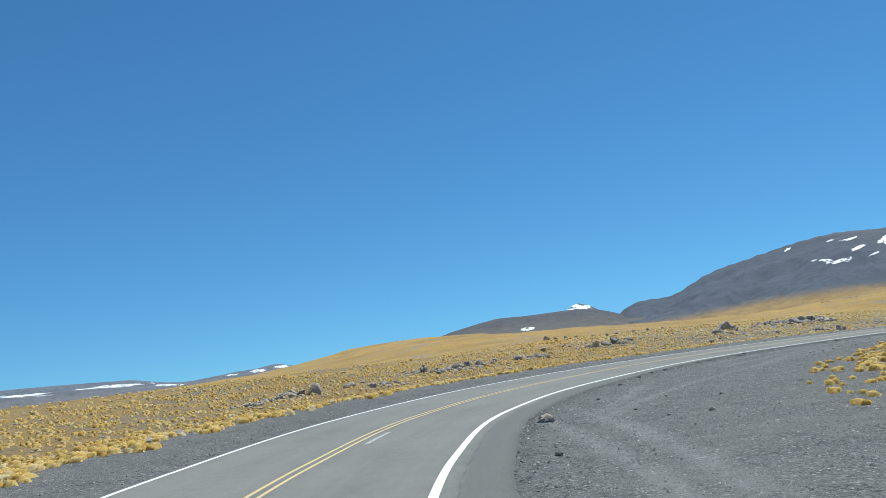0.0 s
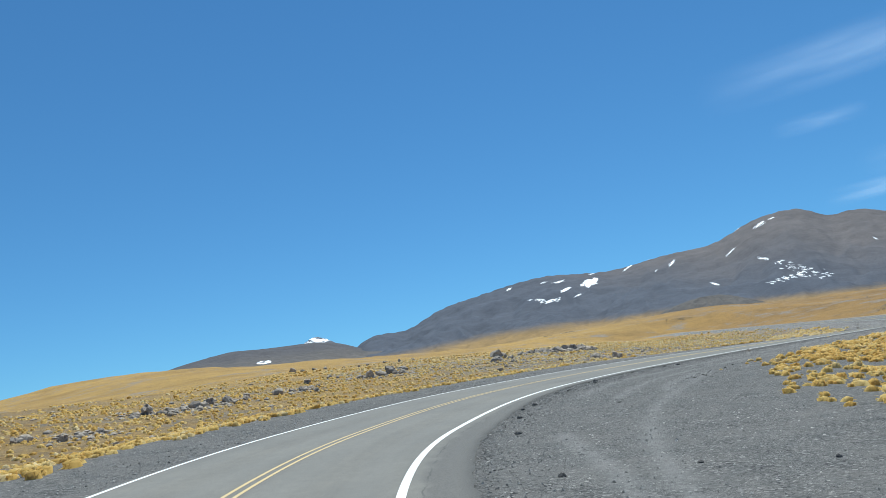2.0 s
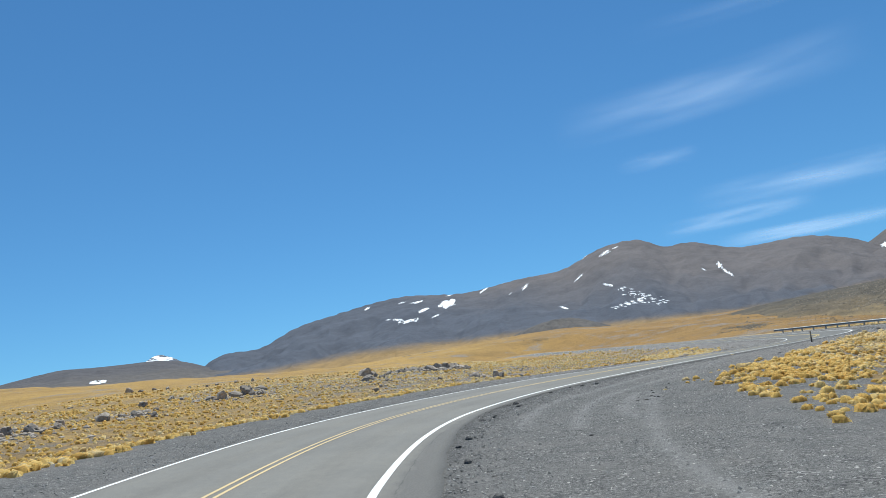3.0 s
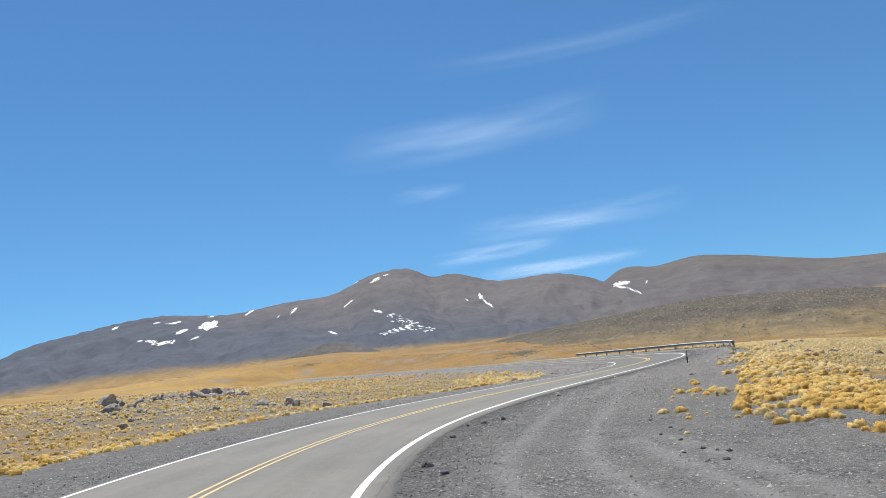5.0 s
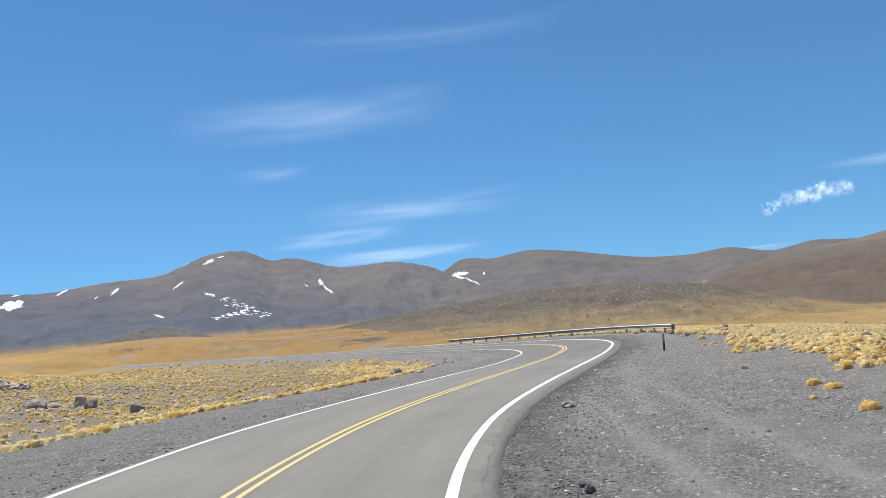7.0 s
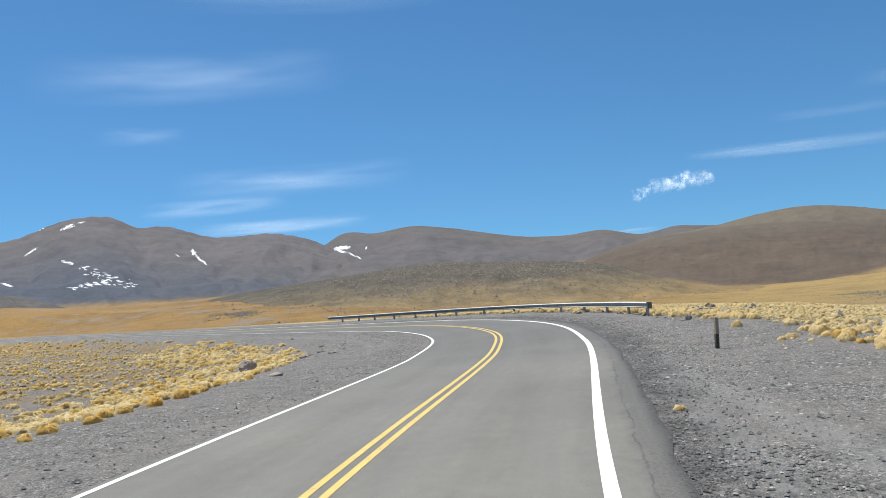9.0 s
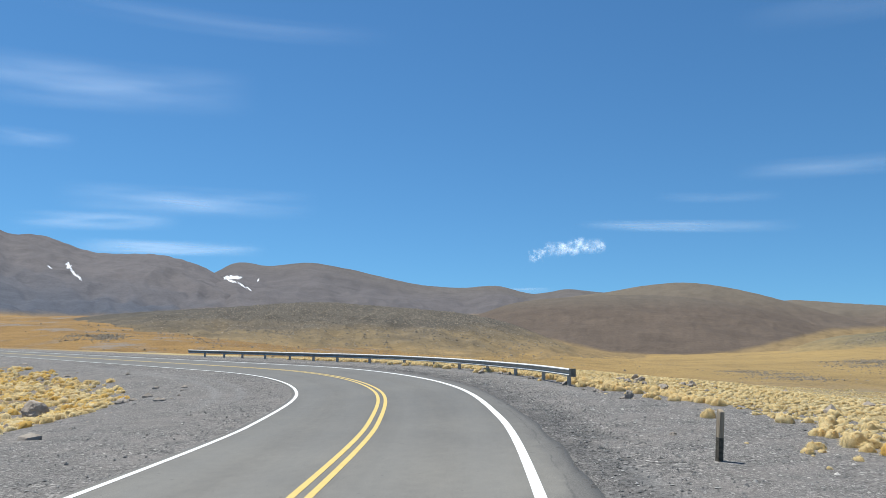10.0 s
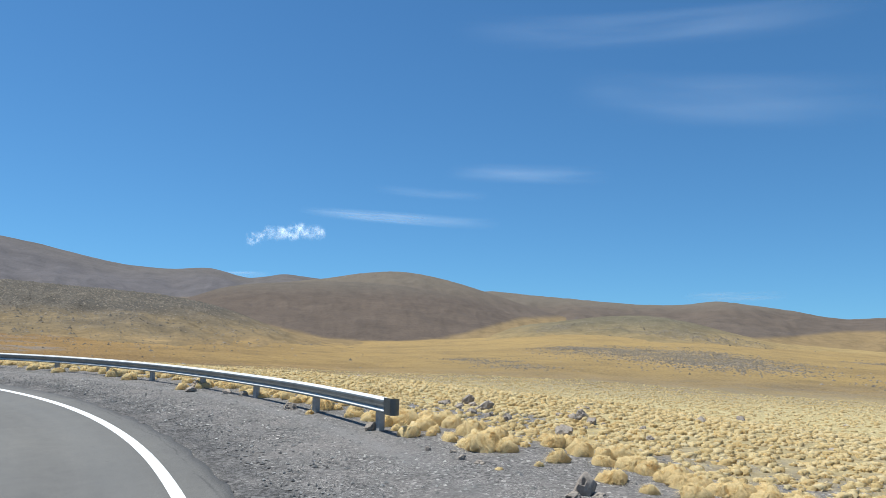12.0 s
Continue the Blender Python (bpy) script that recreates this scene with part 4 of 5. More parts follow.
# ---- stones ----
def rock_mesh(seed, mat, flat=0.65, rough=0.42, level=2):
    bm = bmesh.new()
    bmesh.ops.create_icosphere(bm, subdivisions=level, radius=1.0)
    rng = random.Random(seed)
    off = Vector((rng.uniform(-40, 40), rng.uniform(-40, 40), rng.uniform(-40, 40)))
    cuts = [Vector((rng.gauss(0, 1), rng.gauss(0, 1), rng.gauss(0.2, 0.7))).normalized() for _ in range(11)]
    for v in bm.verts:
        p = v.co.normalized()
        r = 1.0 + rough * noise.fractal(p * 1.4 + off, 0.75, 2.2, 5)
        for c in cuts:
            h = p.dot(c)
            if h > 0.55:
                r = min(r, 0.7 / h)
        v.co = p * r
        v.co.z *= flat
        v.co.z += flat * 0.45
    for f in bm.faces:
        f.smooth = False
    me = bpy.data.meshes.new("rock")
    bm.to_mesh(me)
    bm.free()
    me.materials.append(mat)
    return me


DARK_SHAPES = [rock_mesh(k, DARK_ROCK, 0.5 + 0.07 * (k % 4), 0.6, 3) for k in range(6)]
GREY_SHAPES = [rock_mesh(20 + k, GREY_ROCK, 0.6 + 0.1 * (k % 4), 0.62, 3) for k in range(8)]
FINE_SHAPES = [rock_mesh(60 + k, GREY_ROCK, 0.62 + 0.09 * (k % 4), 0.75, 3) for k in range(7)]
rocks = random.Random(5)


def put_rock(x, y, wide, shapes, label, group, name="rock"):
    if name == "boulder" and abs(along([(x, y)])[0][0]) < 9.5:
        return None
    z = float(ground_height([(x, y)])[0])
    ob = new(name, shapes[rocks.randrange(len(shapes))])
    k = wide / 2 * (0.66 if shapes is DARK_SHAPES else 1.25 if shapes is GREY_SHAPES else 0.95)
    ob.scale = (k * rocks.uniform(0.85, 1.2), k * rocks.uniform(0.75, 1.05), k * rocks.uniform(0.8, 1.15))
    ob.location = (x, y, z - 0.04 * wide)
    ob.rotation_euler = (rocks.uniform(-0.15, 0.15), rocks.uniform(-0.15, 0.15), rocks.uniform(0, 6.3))
    return tagged(ob, label, "rock", group=group)


for x, y, w in [(4.7, 26.0, 0.34), (2.1, 12.7, 0.36), (6.7, 33.0, 0.36), (8.4, 37.0, 0.36), (10.7, 40.9, 0.42), (13.8, 45.3, 0.4), (14.6, 45.7, 0.25), (18.2, 49.6, 0.5),
                (22.5, 52.7, 0.34), (25.8, 54.2, 0.4), (26.7, 54.1, 0.34), (27.0, 54.3, 0.22), (25.0, 54.3, 0.22), (17.6, 48.5, 0.36), (14.9, 46.1, 0.3), (42.6, 54.0, 0.5), (43.6, 50.7, 0.6), (42.6, 50.6, 0.4), (41.3, 49.8, 0.42),
                (5.3, 21.3, 0.2), (7.2, 25.3, 0.2), (5.8, 18.8, 0.24), (7.1, 18.9, 0.3), (8.8, 23.7, 0.2), (13.0, 38.1, 0.26), (9.6, 39.6, 0.25), (22.6, 45.5, 0.2), (24.6, 46.7, 0.22), (23.4, 46.4, 0.18), (21.0, 44.7, 0.18),
                (20.3, 43.5, 0.26), (20.1, 43.8, 0.24), (21.3, 44.1, 0.2), (21.2, 43.8, 0.2), (21.5, 44.5, 0.2), (26.1, 48.4, 0.18), (26.2, 48.1, 0.2), (31.7, 52.3, 0.18), (50.0, 50.3, 1.0), (54.5, 50.2, 0.8), (55.1, 47.9, 0.9)]:
    put_rock(x, y, w, DARK_SHAPES, "dark angular volcanic stone lying on grey gravel", "stones beside the road", "stone")
for x, y, w in [(35.2, 57.5, 0.44), (80.2, 67.1, 0.55), (82.3, 67.4, 0.5), (56.4, 59.5, 0.2), (79.0, 67.1, 0.45), (74.0, 64.0, 0.5), (70.3, 62.3, 0.32), (77.3, 65.4, 0.36), (78.0, 65.9, 0.3), (67.9, 61.5, 0.15), (67.6, 61.1, 0.13), (67.0, 61.1, 0.17), (66.6, 60.9, 0.17)]:
    put_rock(x, y, w, FINE_SHAPES, "grey angular rock at the edge of the gravel", "rocks by the guardrail")
for x, y, w in [(74.7, 59.9, 0.36), (75.0, 59.7, 0.32), (74.2, 59.5, 0.24), (74.8, 59.2, 0.44), (74.4, 59.1, 0.28), (73.5, 59.0, 0.56), (73.4, 59.2, 0.28), (72.0, 59.3, 0.3), (71.5, 59.0, 0.32), (71.0, 59.4, 0.2), (72.6, 59.6, 0.3), (73.9, 59.6, 0.34),
                (71.9, 57.0, 0.46), (71.4, 57.4, 0.3), (70.8, 57.2, 0.32), (70.6, 57.0, 0.16), (69.4, 58.4, 0.46), (68.7, 58.8, 0.15), (68.5, 58.6, 0.26), (69.9, 56.4, 0.26), (68.6, 56.9, 0.24), (71.6, 57.2, 0.26), (70.2, 57.6, 0.2), (72.3, 57.4, 0.2)]:
    put_rock(x, y, w, FINE_SHAPES, "grey-brown angular rock among pale bunchgrass", "rocks behind the verge")
put_rock(2.3, 19.6, 0.6, FINE_SHAPES, "pale grey angular stone lying on the gravel", "stones beside the road", "stone")
upright = put_rock(64.45, 60.0, 0.55, FINE_SHAPES, "upright craggy grey-brown rock standing on the gravel", "rocks behind the verge")
upright.scale = (0.17, 0.17, 0.27)
for x, y, w in [(64.3, 60.2, 0.22), (64.3, 59.85, 0.2)]:
    put_rock(x, y, w, FINE_SHAPES, "craggy grey-brown rock beside an upright one", "rocks behind the verge")
# boulders strewn over the plain
BOULDERS = [(-15.5, 58.2, 1.1), (-16.8, 58.6, 0.61), (-17.5, 58.5, 0.67), (-17.8, 57.9, 0.61), (-18.1, 56.7, 0.6), (-18.4, 55.5, 0.43), (-18.9, 53.7, 0.62), (-13.0, 62.1, 0.75), (-13.5, 61.8, 0.41), (-10.8, 61.0, 0.5), (-9.9, 62.0, 0.5),
            (-9.1, 63.0, 0.45), (-7.4, 56.8, 0.3), (-7.5, 73.6, 0.9), (-8.2, 72.6, 0.54), (-5.6, 73.1, 0.61), (-4.8, 74.1, 0.55), (-4.1, 75.3, 0.63), (-3.2, 76.8, 0.7), (-1.7, 78.0, 0.75), (0.0, 80.6, 0.6), (2.9, 82.2, 1.0), (4.0, 81.2, 0.53), (5.3, 83.2, 0.7),
            (6.2, 84.8, 0.56), (6.4, 90.9, 0.7), (7.6, 93.1, 0.4), (9.7, 98.0, 0.65), (10.3, 95.5, 0.4), (12.2, 91.9, 0.75), (13.2, 91.0, 0.8), (14.7, 92.2, 0.9), (16.5, 94.5, 1.0), (17.5, 93.4, 0.8),
            (15.1, 220.9, 1.6), (18.1, 225.2, 0.9), (21.3, 225.3, 0.9), (24.1, 219.3, 0.9), (28.4, 212.8, 0.8), (32.4, 211.5, 0.7), (36.2, 219.1, 0.9), (43.3, 228.3, 1.1), (46.7, 222.9, 0.9), (55.1, 239.4, 0.9),
            (37.0, 115.0, 1.3), (38.2, 115.4, 1.1), (36.0, 106.5, 0.8), (31.5, 99.7, 1.2), (43.6, 96.2, 1.1), (44.5, 95.8, 0.7), (45.4, 94.5, 0.9), (45.1, 93.0, 0.7), (43.8, 86.6, 0.6), (19.0, 99.5, 1.0), (38.0, 113.7, 0.8), (26.5, 86.0, 0.6), (64.2, 82.4, 0.7), (66.5, 80.4, 0.45)]
for x, y, w in BOULDERS:
    put_rock(x, y, 1.2 * w, GREY_SHAPES, "weathered grey-brown boulder among golden bunchgrass", "boulders on the plain", "boulder")
ROW = [(-17.5, 57.8), (-18.7, 54.2), (-10.0, 62.0), (-7.8, 73.2), (-5.2, 73.6), (-3.5, 76.2), (-1.7, 78.0), (5.6, 83.8), (13.0, 91.5), (15.5, 93.5), (16.8, 94.0)]
for k in range(70):
    x, y = rocks.choice(ROW)
    put_rock(x + rocks.gauss(0, 0.9), y + rocks.gauss(0, 1.1), rocks.choice([0.25, 0.35, 0.4, 0.5, 0.6]), GREY_SHAPES, "grey boulder in a loose row on the grass plain", "boulders on the plain", "boulder")
# a craggy pile and the low wall of boulders that runs out from it
PILE = [(9.0 + r * math.sin(radians(a)), 41.0 + r * math.cos(radians(a))) for a, r in ((23.6, 96), (24.4, 96), (25.2, 95), (26.0, 94), (26.7, 93), (27.3, 93), (28.2, 93), (28.6, 93), (29.3, 93), (29.9, 92), (30.5, 92))]
for k in range(90):
    j = rocks.choice([0, 1, 1, 2, 2, 3, 4, 5, 6, 6, 6, 7, 7, 8, 9, 10])
    x, y = PILE[j]
    put_rock(x + rocks.gauss(0, 0.6), y + rocks.gauss(0, 1.2), rocks.choice([0.5, 0.7, 0.9, 1.1, 1.3]), GREY_SHAPES, "craggy grey boulder in a rock pile", "rock pile on the plain", "boulder")
for (x, y), w, tall in ((PILE[6], 1.9, 1.3), (PILE[7], 1.5, 1.4), (PILE[5], 1.2, 1.1), (PILE[9], 1.2, 1.0), (PILE[4], 1.6, 0.8), (PILE[2], 1.3, 0.9), (PILE[1], 1.2, 0.8), (PILE[3], 1.0, 0.8)):
    big = put_rock(x, y, w, GREY_SHAPES, "large craggy grey boulder crowning a rock pile", "rock pile on the plain", "boulder")
    big.scale[2] *= tall
for k in range(26):
    x, y = rocks.choice([(34, 97), (30, 90), (100, 46), (92, 47)])
    x, y = x + rocks.gauss(0, 5), y + rocks.gauss(0, 2.5)
    put_rock(x, y, rocks.choice([0.3, 0.4, 0.5, 0.7]), GREY_SHAPES, "small grey boulder among golden bunchgrass", "boulders on the plain", "boulder")


# ---- loose gravel, scattered stones ----
ICO = bmesh.new()
bmesh.ops.create_icosphere(ICO, subdivisions=1, radius=1.0)
ICO.verts.ensure_lookup_table()
ICO_V = np.array([v.co[:] for v in ICO.verts])
ICO_F = np.array([[v.index for v in f.verts] for f in ICO.faces])
ICO.free()
OCT_V = np.array([(1, 0, 0), (0, 1, 0), (-1, 0, 0), (0, -1, 0), (0, 0, 1), (0, 0, -0.6)], float)
OCT_F = np.array([(0, 1, 4), (1, 2, 4), (2, 3, 4), (3, 0, 4), (1, 0, 5), (2, 1, 5), (3, 2, 5), (0, 3, 5)])


def scatter_mesh(name, shapes, places, sizes, rng, mat, squash=(0.5, 0.9), sink=0.1, jitter=0.25, smooth_faces=False):
    """Many small things joined in one mesh. shapes: (verts, triangles)."""
    vs, fs, at = [], [], 0
    which = rng.randint(0, len(shapes), len(places))
    for k, (sv, sf) in enumerate(shapes):
        sel = np.flatnonzero(which == k)
        m = len(sel)
        if m == 0:
            continue
        a = rng.uniform(0, 2 * np.pi, m)[:, None]
        q = sv[None] * (1 + jitter * rng.uniform(-1, 1, (m, len(sv), 1)))
        x = q[..., 0] * rng.uniform(0.8, 1.25, (m, 1))
        y = q[..., 1] * rng.uniform(0.75, 1.1, (m, 1))
        z = q[..., 2] * rng.uniform(*squash, (m, 1)) + sink * -1
        s = sizes[sel][:, None]
        v = np.stack([places[sel, 0:1] + s * (x * np.cos(a) - y * np.sin(a)), places[sel, 1:2] + s * (x * np.sin(a) + y * np.cos(a)), places[sel, 2:3] + s * z], -1)
        vs.append(v.reshape(-1, 3))
        fs.append((sf[None] + (np.arange(m) * len(sv))[:, None, None]).reshape(-1, 3) + at)
        at += m * len(sv)
    return mesh_of(name, np.vstack(vs), np.vstack(fs), mat, smooth_faces)


def on_ground(xy):
    return np.c_[xy, ground_height(xy)]


def beside(rng, n, s0, s1, d0, d1):
    s, d = rng.uniform(s0, s1, n), rng.uniform(d0, d1, n)
    c = np.stack([np.interp(s, STATION, LINE[:, k]) for k in (0, 1)], 1)
    l = np.stack([np.interp(s, STATION, LEFT[:, k]) for k in (0, 1)], 1)
    return c + d[:, None] * l


rng = np.random.RandomState(3)
spots = np.vstack([beside(rng, 26000, 50, 130, -14.5, -4.8), beside(rng, 22000, 118, 175, -12.5, -4.5), beside(rng, 13000, 50, 200, 3.7, 10.5), beside(rng, 700, 60, 175, -5.1, -4.65), beside(rng, 1200, 165, 200, 4.2, 11)])
at, _ = along(spots)
spots = spots[(at > 0) | (rng.rand(len(spots)) < np.clip(1.25 + at / 18, 0.4, 1))]
size = 0.011 + 0.027 * rng.rand(len(spots)) ** 2 + 0.036 * rng.rand(len(spots)) ** 16
tagged(new("loose_gravel", scatter_mesh("loose_gravel", [(OCT_V, OCT_F)], on_ground(spots), size, rng, PEBBLE, (0.4, 0.8), 0.05, 0.4)),
       "loose grey gravel stones strewn over the verge", "gravel", kind="stuff")
# broken tar and dark crumbs where the asphalt ends
def along_edge(n, s0, s1, out0, out1):
    s = rng.uniform(s0, s1, n)
    d = np.interp(s, EDGE_AT, EDGE_OFF) - rng.uniform(out0, out1, n)
    c = np.stack([np.interp(s, STATION, LINE[:, k]) for k in (0, 1)], 1)
    l = np.stack([np.interp(s, STATION, LEFT[:, k]) for k in (0, 1)], 1)
    return c + d[:, None] * l


spots = np.vstack([along_edge(3200, 95, 165, -0.12, 0.3), along_edge(3000, 118, 140, -0.1, 0.5), along_edge(900, 100, 120, -0.08, 0.4), along_edge(700, 60, 100, -0.05, 0.3)])
size = 0.006 + 0.014 * rng.rand(len(spots)) ** 2 + 0.03 * rng.rand(len(spots)) ** 50
tagged(new("asphalt_crumbs", scatter_mesh("asphalt_crumbs", [(OCT_V, OCT_F), (ICO_V, ICO_F)], on_ground(spots), size, rng, DARK_ROCK, (0.25, 0.5), 0.05, 0.45)),
       "dark crumbs of broken asphalt along the road's edge", "rubble", kind="stuff")
spots = np.vstack([beside(rng, 1500, 40, 210, 8, 55), beside(rng, 260, 120, 190, -50, -12), np.array(ROW)[rng.randint(0, len(ROW), 1500)] + rng.normal(0, 1.5, (1500, 2)), np.array(PILE)[rng.randint(0, len(PILE), 900)] + rng.normal(0, 1.5, (900, 2)), np.array([36.0, 96.0]) + rng.normal(0, 1, (500, 2)) * (6, 3), np.array([44.5, 94.5]) + rng.normal(0, 1.2, (160, 2))])
size = 0.05 + 0.25 * rng.rand(len(spots)) ** 3
tagged(new("field_stones", scatter_mesh("field_stones", [(ICO_V, ICO_F)], on_ground(spots), size, rng, GREY_ROCK)),
       "grey stones strewn between the grass tufts", "stones", kind="stuff")


# ---- bunchgrass ----
def tuft_shape(seed, blades, core, rings=2, width=0.016, joints=2, bulk=1.0, shag=1.0):
    """A rounded cushion of stiff fine blades: a shaggy core and blades that arch out of it."""
    r = np.random.RandomState(seed)
    v, f = [], []
    lobes = [(k, r.uniform(0.08, 0.3) / k ** 0.5, r.uniform(0, 6.3)) for k in (1, 2, 3, 5)]
    wind = np.array((0.30, -0.22, 0.0))

    def swell(a, up):
        """How far the uneven cushion reaches in one direction."""
        return 1 + sum(b * math.sin(k * a + ph + 1.3 * up) for k, b, ph in lobes) * (1.1 - 0.5 * math.sin(up))

    # core: low uneven dome
    for k in range(rings):
        h = k / rings
        rad = bulk * 0.42 * math.cos(h * 1.35)
        for j in range(core):
            a = 2 * math.pi * (j + 0.5 * (k % 2)) / core
            q = rad * r.uniform(0.78, 1.15) * swell(a, h * 1.35)
            v.append((q * math.cos(a), q * math.sin(a), bulk * 0.38 * math.sin(h * 1.5) * r.uniform(0.8, 1.2) * swell(a, h * 1.35) - (0.05 if k == 0 else 0)))
    v.append((0.03, 0.02, bulk * 0.40 * r.uniform(0.9, 1.1)))
    top = len(v) - 1
    for k in range(rings):
        for j in range(core):
            a, b = k * core + j, k * core + (j + 1) % core
            if k == rings - 1:
                f.append((a, b, top))
            else:
                f += [(a, b, b + core), (a, b + core, a + core)]
    for _ in range(blades):
        # a blade springs from the cushion's surface, lifts a little and combs down over it
        a, up = r.uniform(0, 2 * math.pi), 0.3 + 1.2 * r.uniform(0.0, 1.0) ** 0.85
        out = np.array((math.cos(a) * math.cos(up), math.sin(a) * math.cos(up), math.sin(up)))
        base = out * (0.41, 0.41, 0.37) * r.uniform(bulk * 0.8, 1.0) * swell(a, up)
        length = (0.08 + 0.24 * r.uniform(0, 1) ** 1.6) * (0.5 + 0.5 * shag)
        turn = np.array((-math.sin(a), math.cos(a), 0)) * r.uniform(-0.5, 0.5)
        fall = np.array((math.cos(a) * math.sin(up), math.sin(a) * math.sin(up), -math.cos(up)))
        side = np.cross(out, fall)
        side = side / np.linalg.norm(side) * width
        lift = r.uniform(0.15, 0.7) * shag
        mid = base + (out * lift + fall * 0.35 + turn * 0.4) * length
        tip = mid + (out * (lift - 0.25) + fall * 0.5 + turn + wind) * length
        i = len(v)
        if joints == 2:
            v += [tuple(base - side), tuple(base + side), tuple(mid - side * 0.8), tuple(mid + side * 0.8), tuple(tip)]
            f += [(i, i + 1, i + 3), (i, i + 3, i + 2), (i + 2, i + 3, i + 4)]
        else:
            v += [tuple(base - side), tuple(base + side), tuple(mid + (tip - mid) * 0.6)]
            f += [(i, i + 1, i + 2)]
    return np.array(v), np.array(f)


CLOSE = [tuft_shape(100 + k, 1500, 16, 4, 0.0055, 1, 0.97, 0.85) for k in range(6)]
MIDDLE = [tuft_shape(200 + k, 30, 8, 2, 0.02, 1, 0.96, 0.9) for k in range(5)]
FARTHER = [tuft_shape(300 + k, 5, 6, 2, 0.045, 1, 1.0, 0.4) for k in range(5)]
close_gold = [mesh_of("grass_tuft", v, f, GOLD_GRASS) for v, f in CLOSE]
close_pale = [mesh_of("grass_tuft", v, f, PALE_GRASS) for v, f in CLOSE]
tufts = random.Random(8)


def put_tuft(x, y, wide, pale):
    z = float(ground_height([(x, y)])[0])
    ob = new("grass_tuft", tufts.choice(close_pale if pale else close_gold))
    k = wide / 1.0
    ob.scale = (k * tufts.uniform(0.9, 1.25), k * tufts.uniform(0.85, 1.1), k * tufts.uniform(0.8, 1.1))
    ob.location = (x, y, z - 0.02)
    ob.rotation_euler = (tufts.uniform(-0.08, 0.08), tufts.uniform(-0.08, 0.08), tufts.uniform(0, 6.3))
    return tagged(ob, "pale straw-coloured bunchgrass cushion on gravel" if pale else "golden bunchgrass cushion on gravel", "grass tuft", group="grass tufts along the verge")


taken = []
for x, y, w in [(27.7, 48.4, 0.42), (27.9, 47.9, 0.42), (33.8, 50.6, 0.38), (32.2, 50.2, 0.2), (33.8, 49.9, 0.46), (32.3, 49.4, 0.18), (30.9, 49.6, 0.17), (30.8, 48.6, 0.17), (37.7, 51.8, 0.44), (35.6, 51.7, 0.22), (32.7, 48.8, 0.44), (33.2, 49.0, 0.42),
                (31.2, 47.9, 0.55), (31.8, 48.1, 0.55), (36.9, 51.3, 0.42), (27.1, 47.3, 0.18), (26.2, 46.9, 0.24), (27.0, 46.7, 0.16), (23.6, 45.8, 0.2), (26.2, 45.5, 0.2), (33.8, 50.2, 0.32), (31.9, 48.7, 0.34), (27.7, 45.9, 0.54), (26.7, 45.4, 0.38),
                (26.6, 45.0, 0.44), (25.8, 44.5, 0.38), (24.9, 44.0, 0.4), (28.6, 46.2, 0.5), (29.6, 46.6, 0.44), (26.3, 44.1, 0.38), (59.5, 58.3, 0.5), (55.2, 57.0, 0.36), (55.6, 56.2, 0.62), (55.6, 55.9, 0.42), (54.7, 57.0, 0.18),
                (54.0, 56.6, 0.24), (53.0, 57.4, 0.13), (54.2, 57.3, 0.1), (55.4, 58.2, 0.1), (56.9, 56.4, 0.4), (56.7, 56.2, 0.34), (44.9, 59.8, 0.22), (54.5, 57.3, 0.3), (53.6, 55.8, 0.5), (52.1, 55.2, 0.62), (53.2, 54.9, 0.7)]:
    taken.append((x, y))
    put_tuft(x, y, 1.1 * w, x > 40 or tufts.random() < 0.4)
for x, y, w in [(43.7, 80.3, 0.6), (44.4, 81.0, 0.55), (44.7, 80.1, 0.65), (45.2, 79.6, 0.7), (45.7, 79.7, 0.65), (46.3, 80.1, 0.55), (46.5, 79.5, 0.55), (47.2, 79.9, 0.55), (47.6, 79.7, 0.6), (41.0, 72.8, 0.22), (42.9, 72.4, 0.36), (43.8, 72.9, 0.4),
                (45.0, 72.9, 0.46), (46.0, 73.5, 0.48), (46.5, 73.4, 0.42), (47.6, 73.4, 0.46), (49.3, 74.0, 0.6), (50.9, 74.5, 0.35), (42.2, 72.9, 0.3), (44.3, 73.4, 0.4), (46.9, 74.0, 0.5), (48.4, 74.2, 0.45)]:
    taken.append((x, y))
    put_tuft(x, y, 1.1 * w, False)
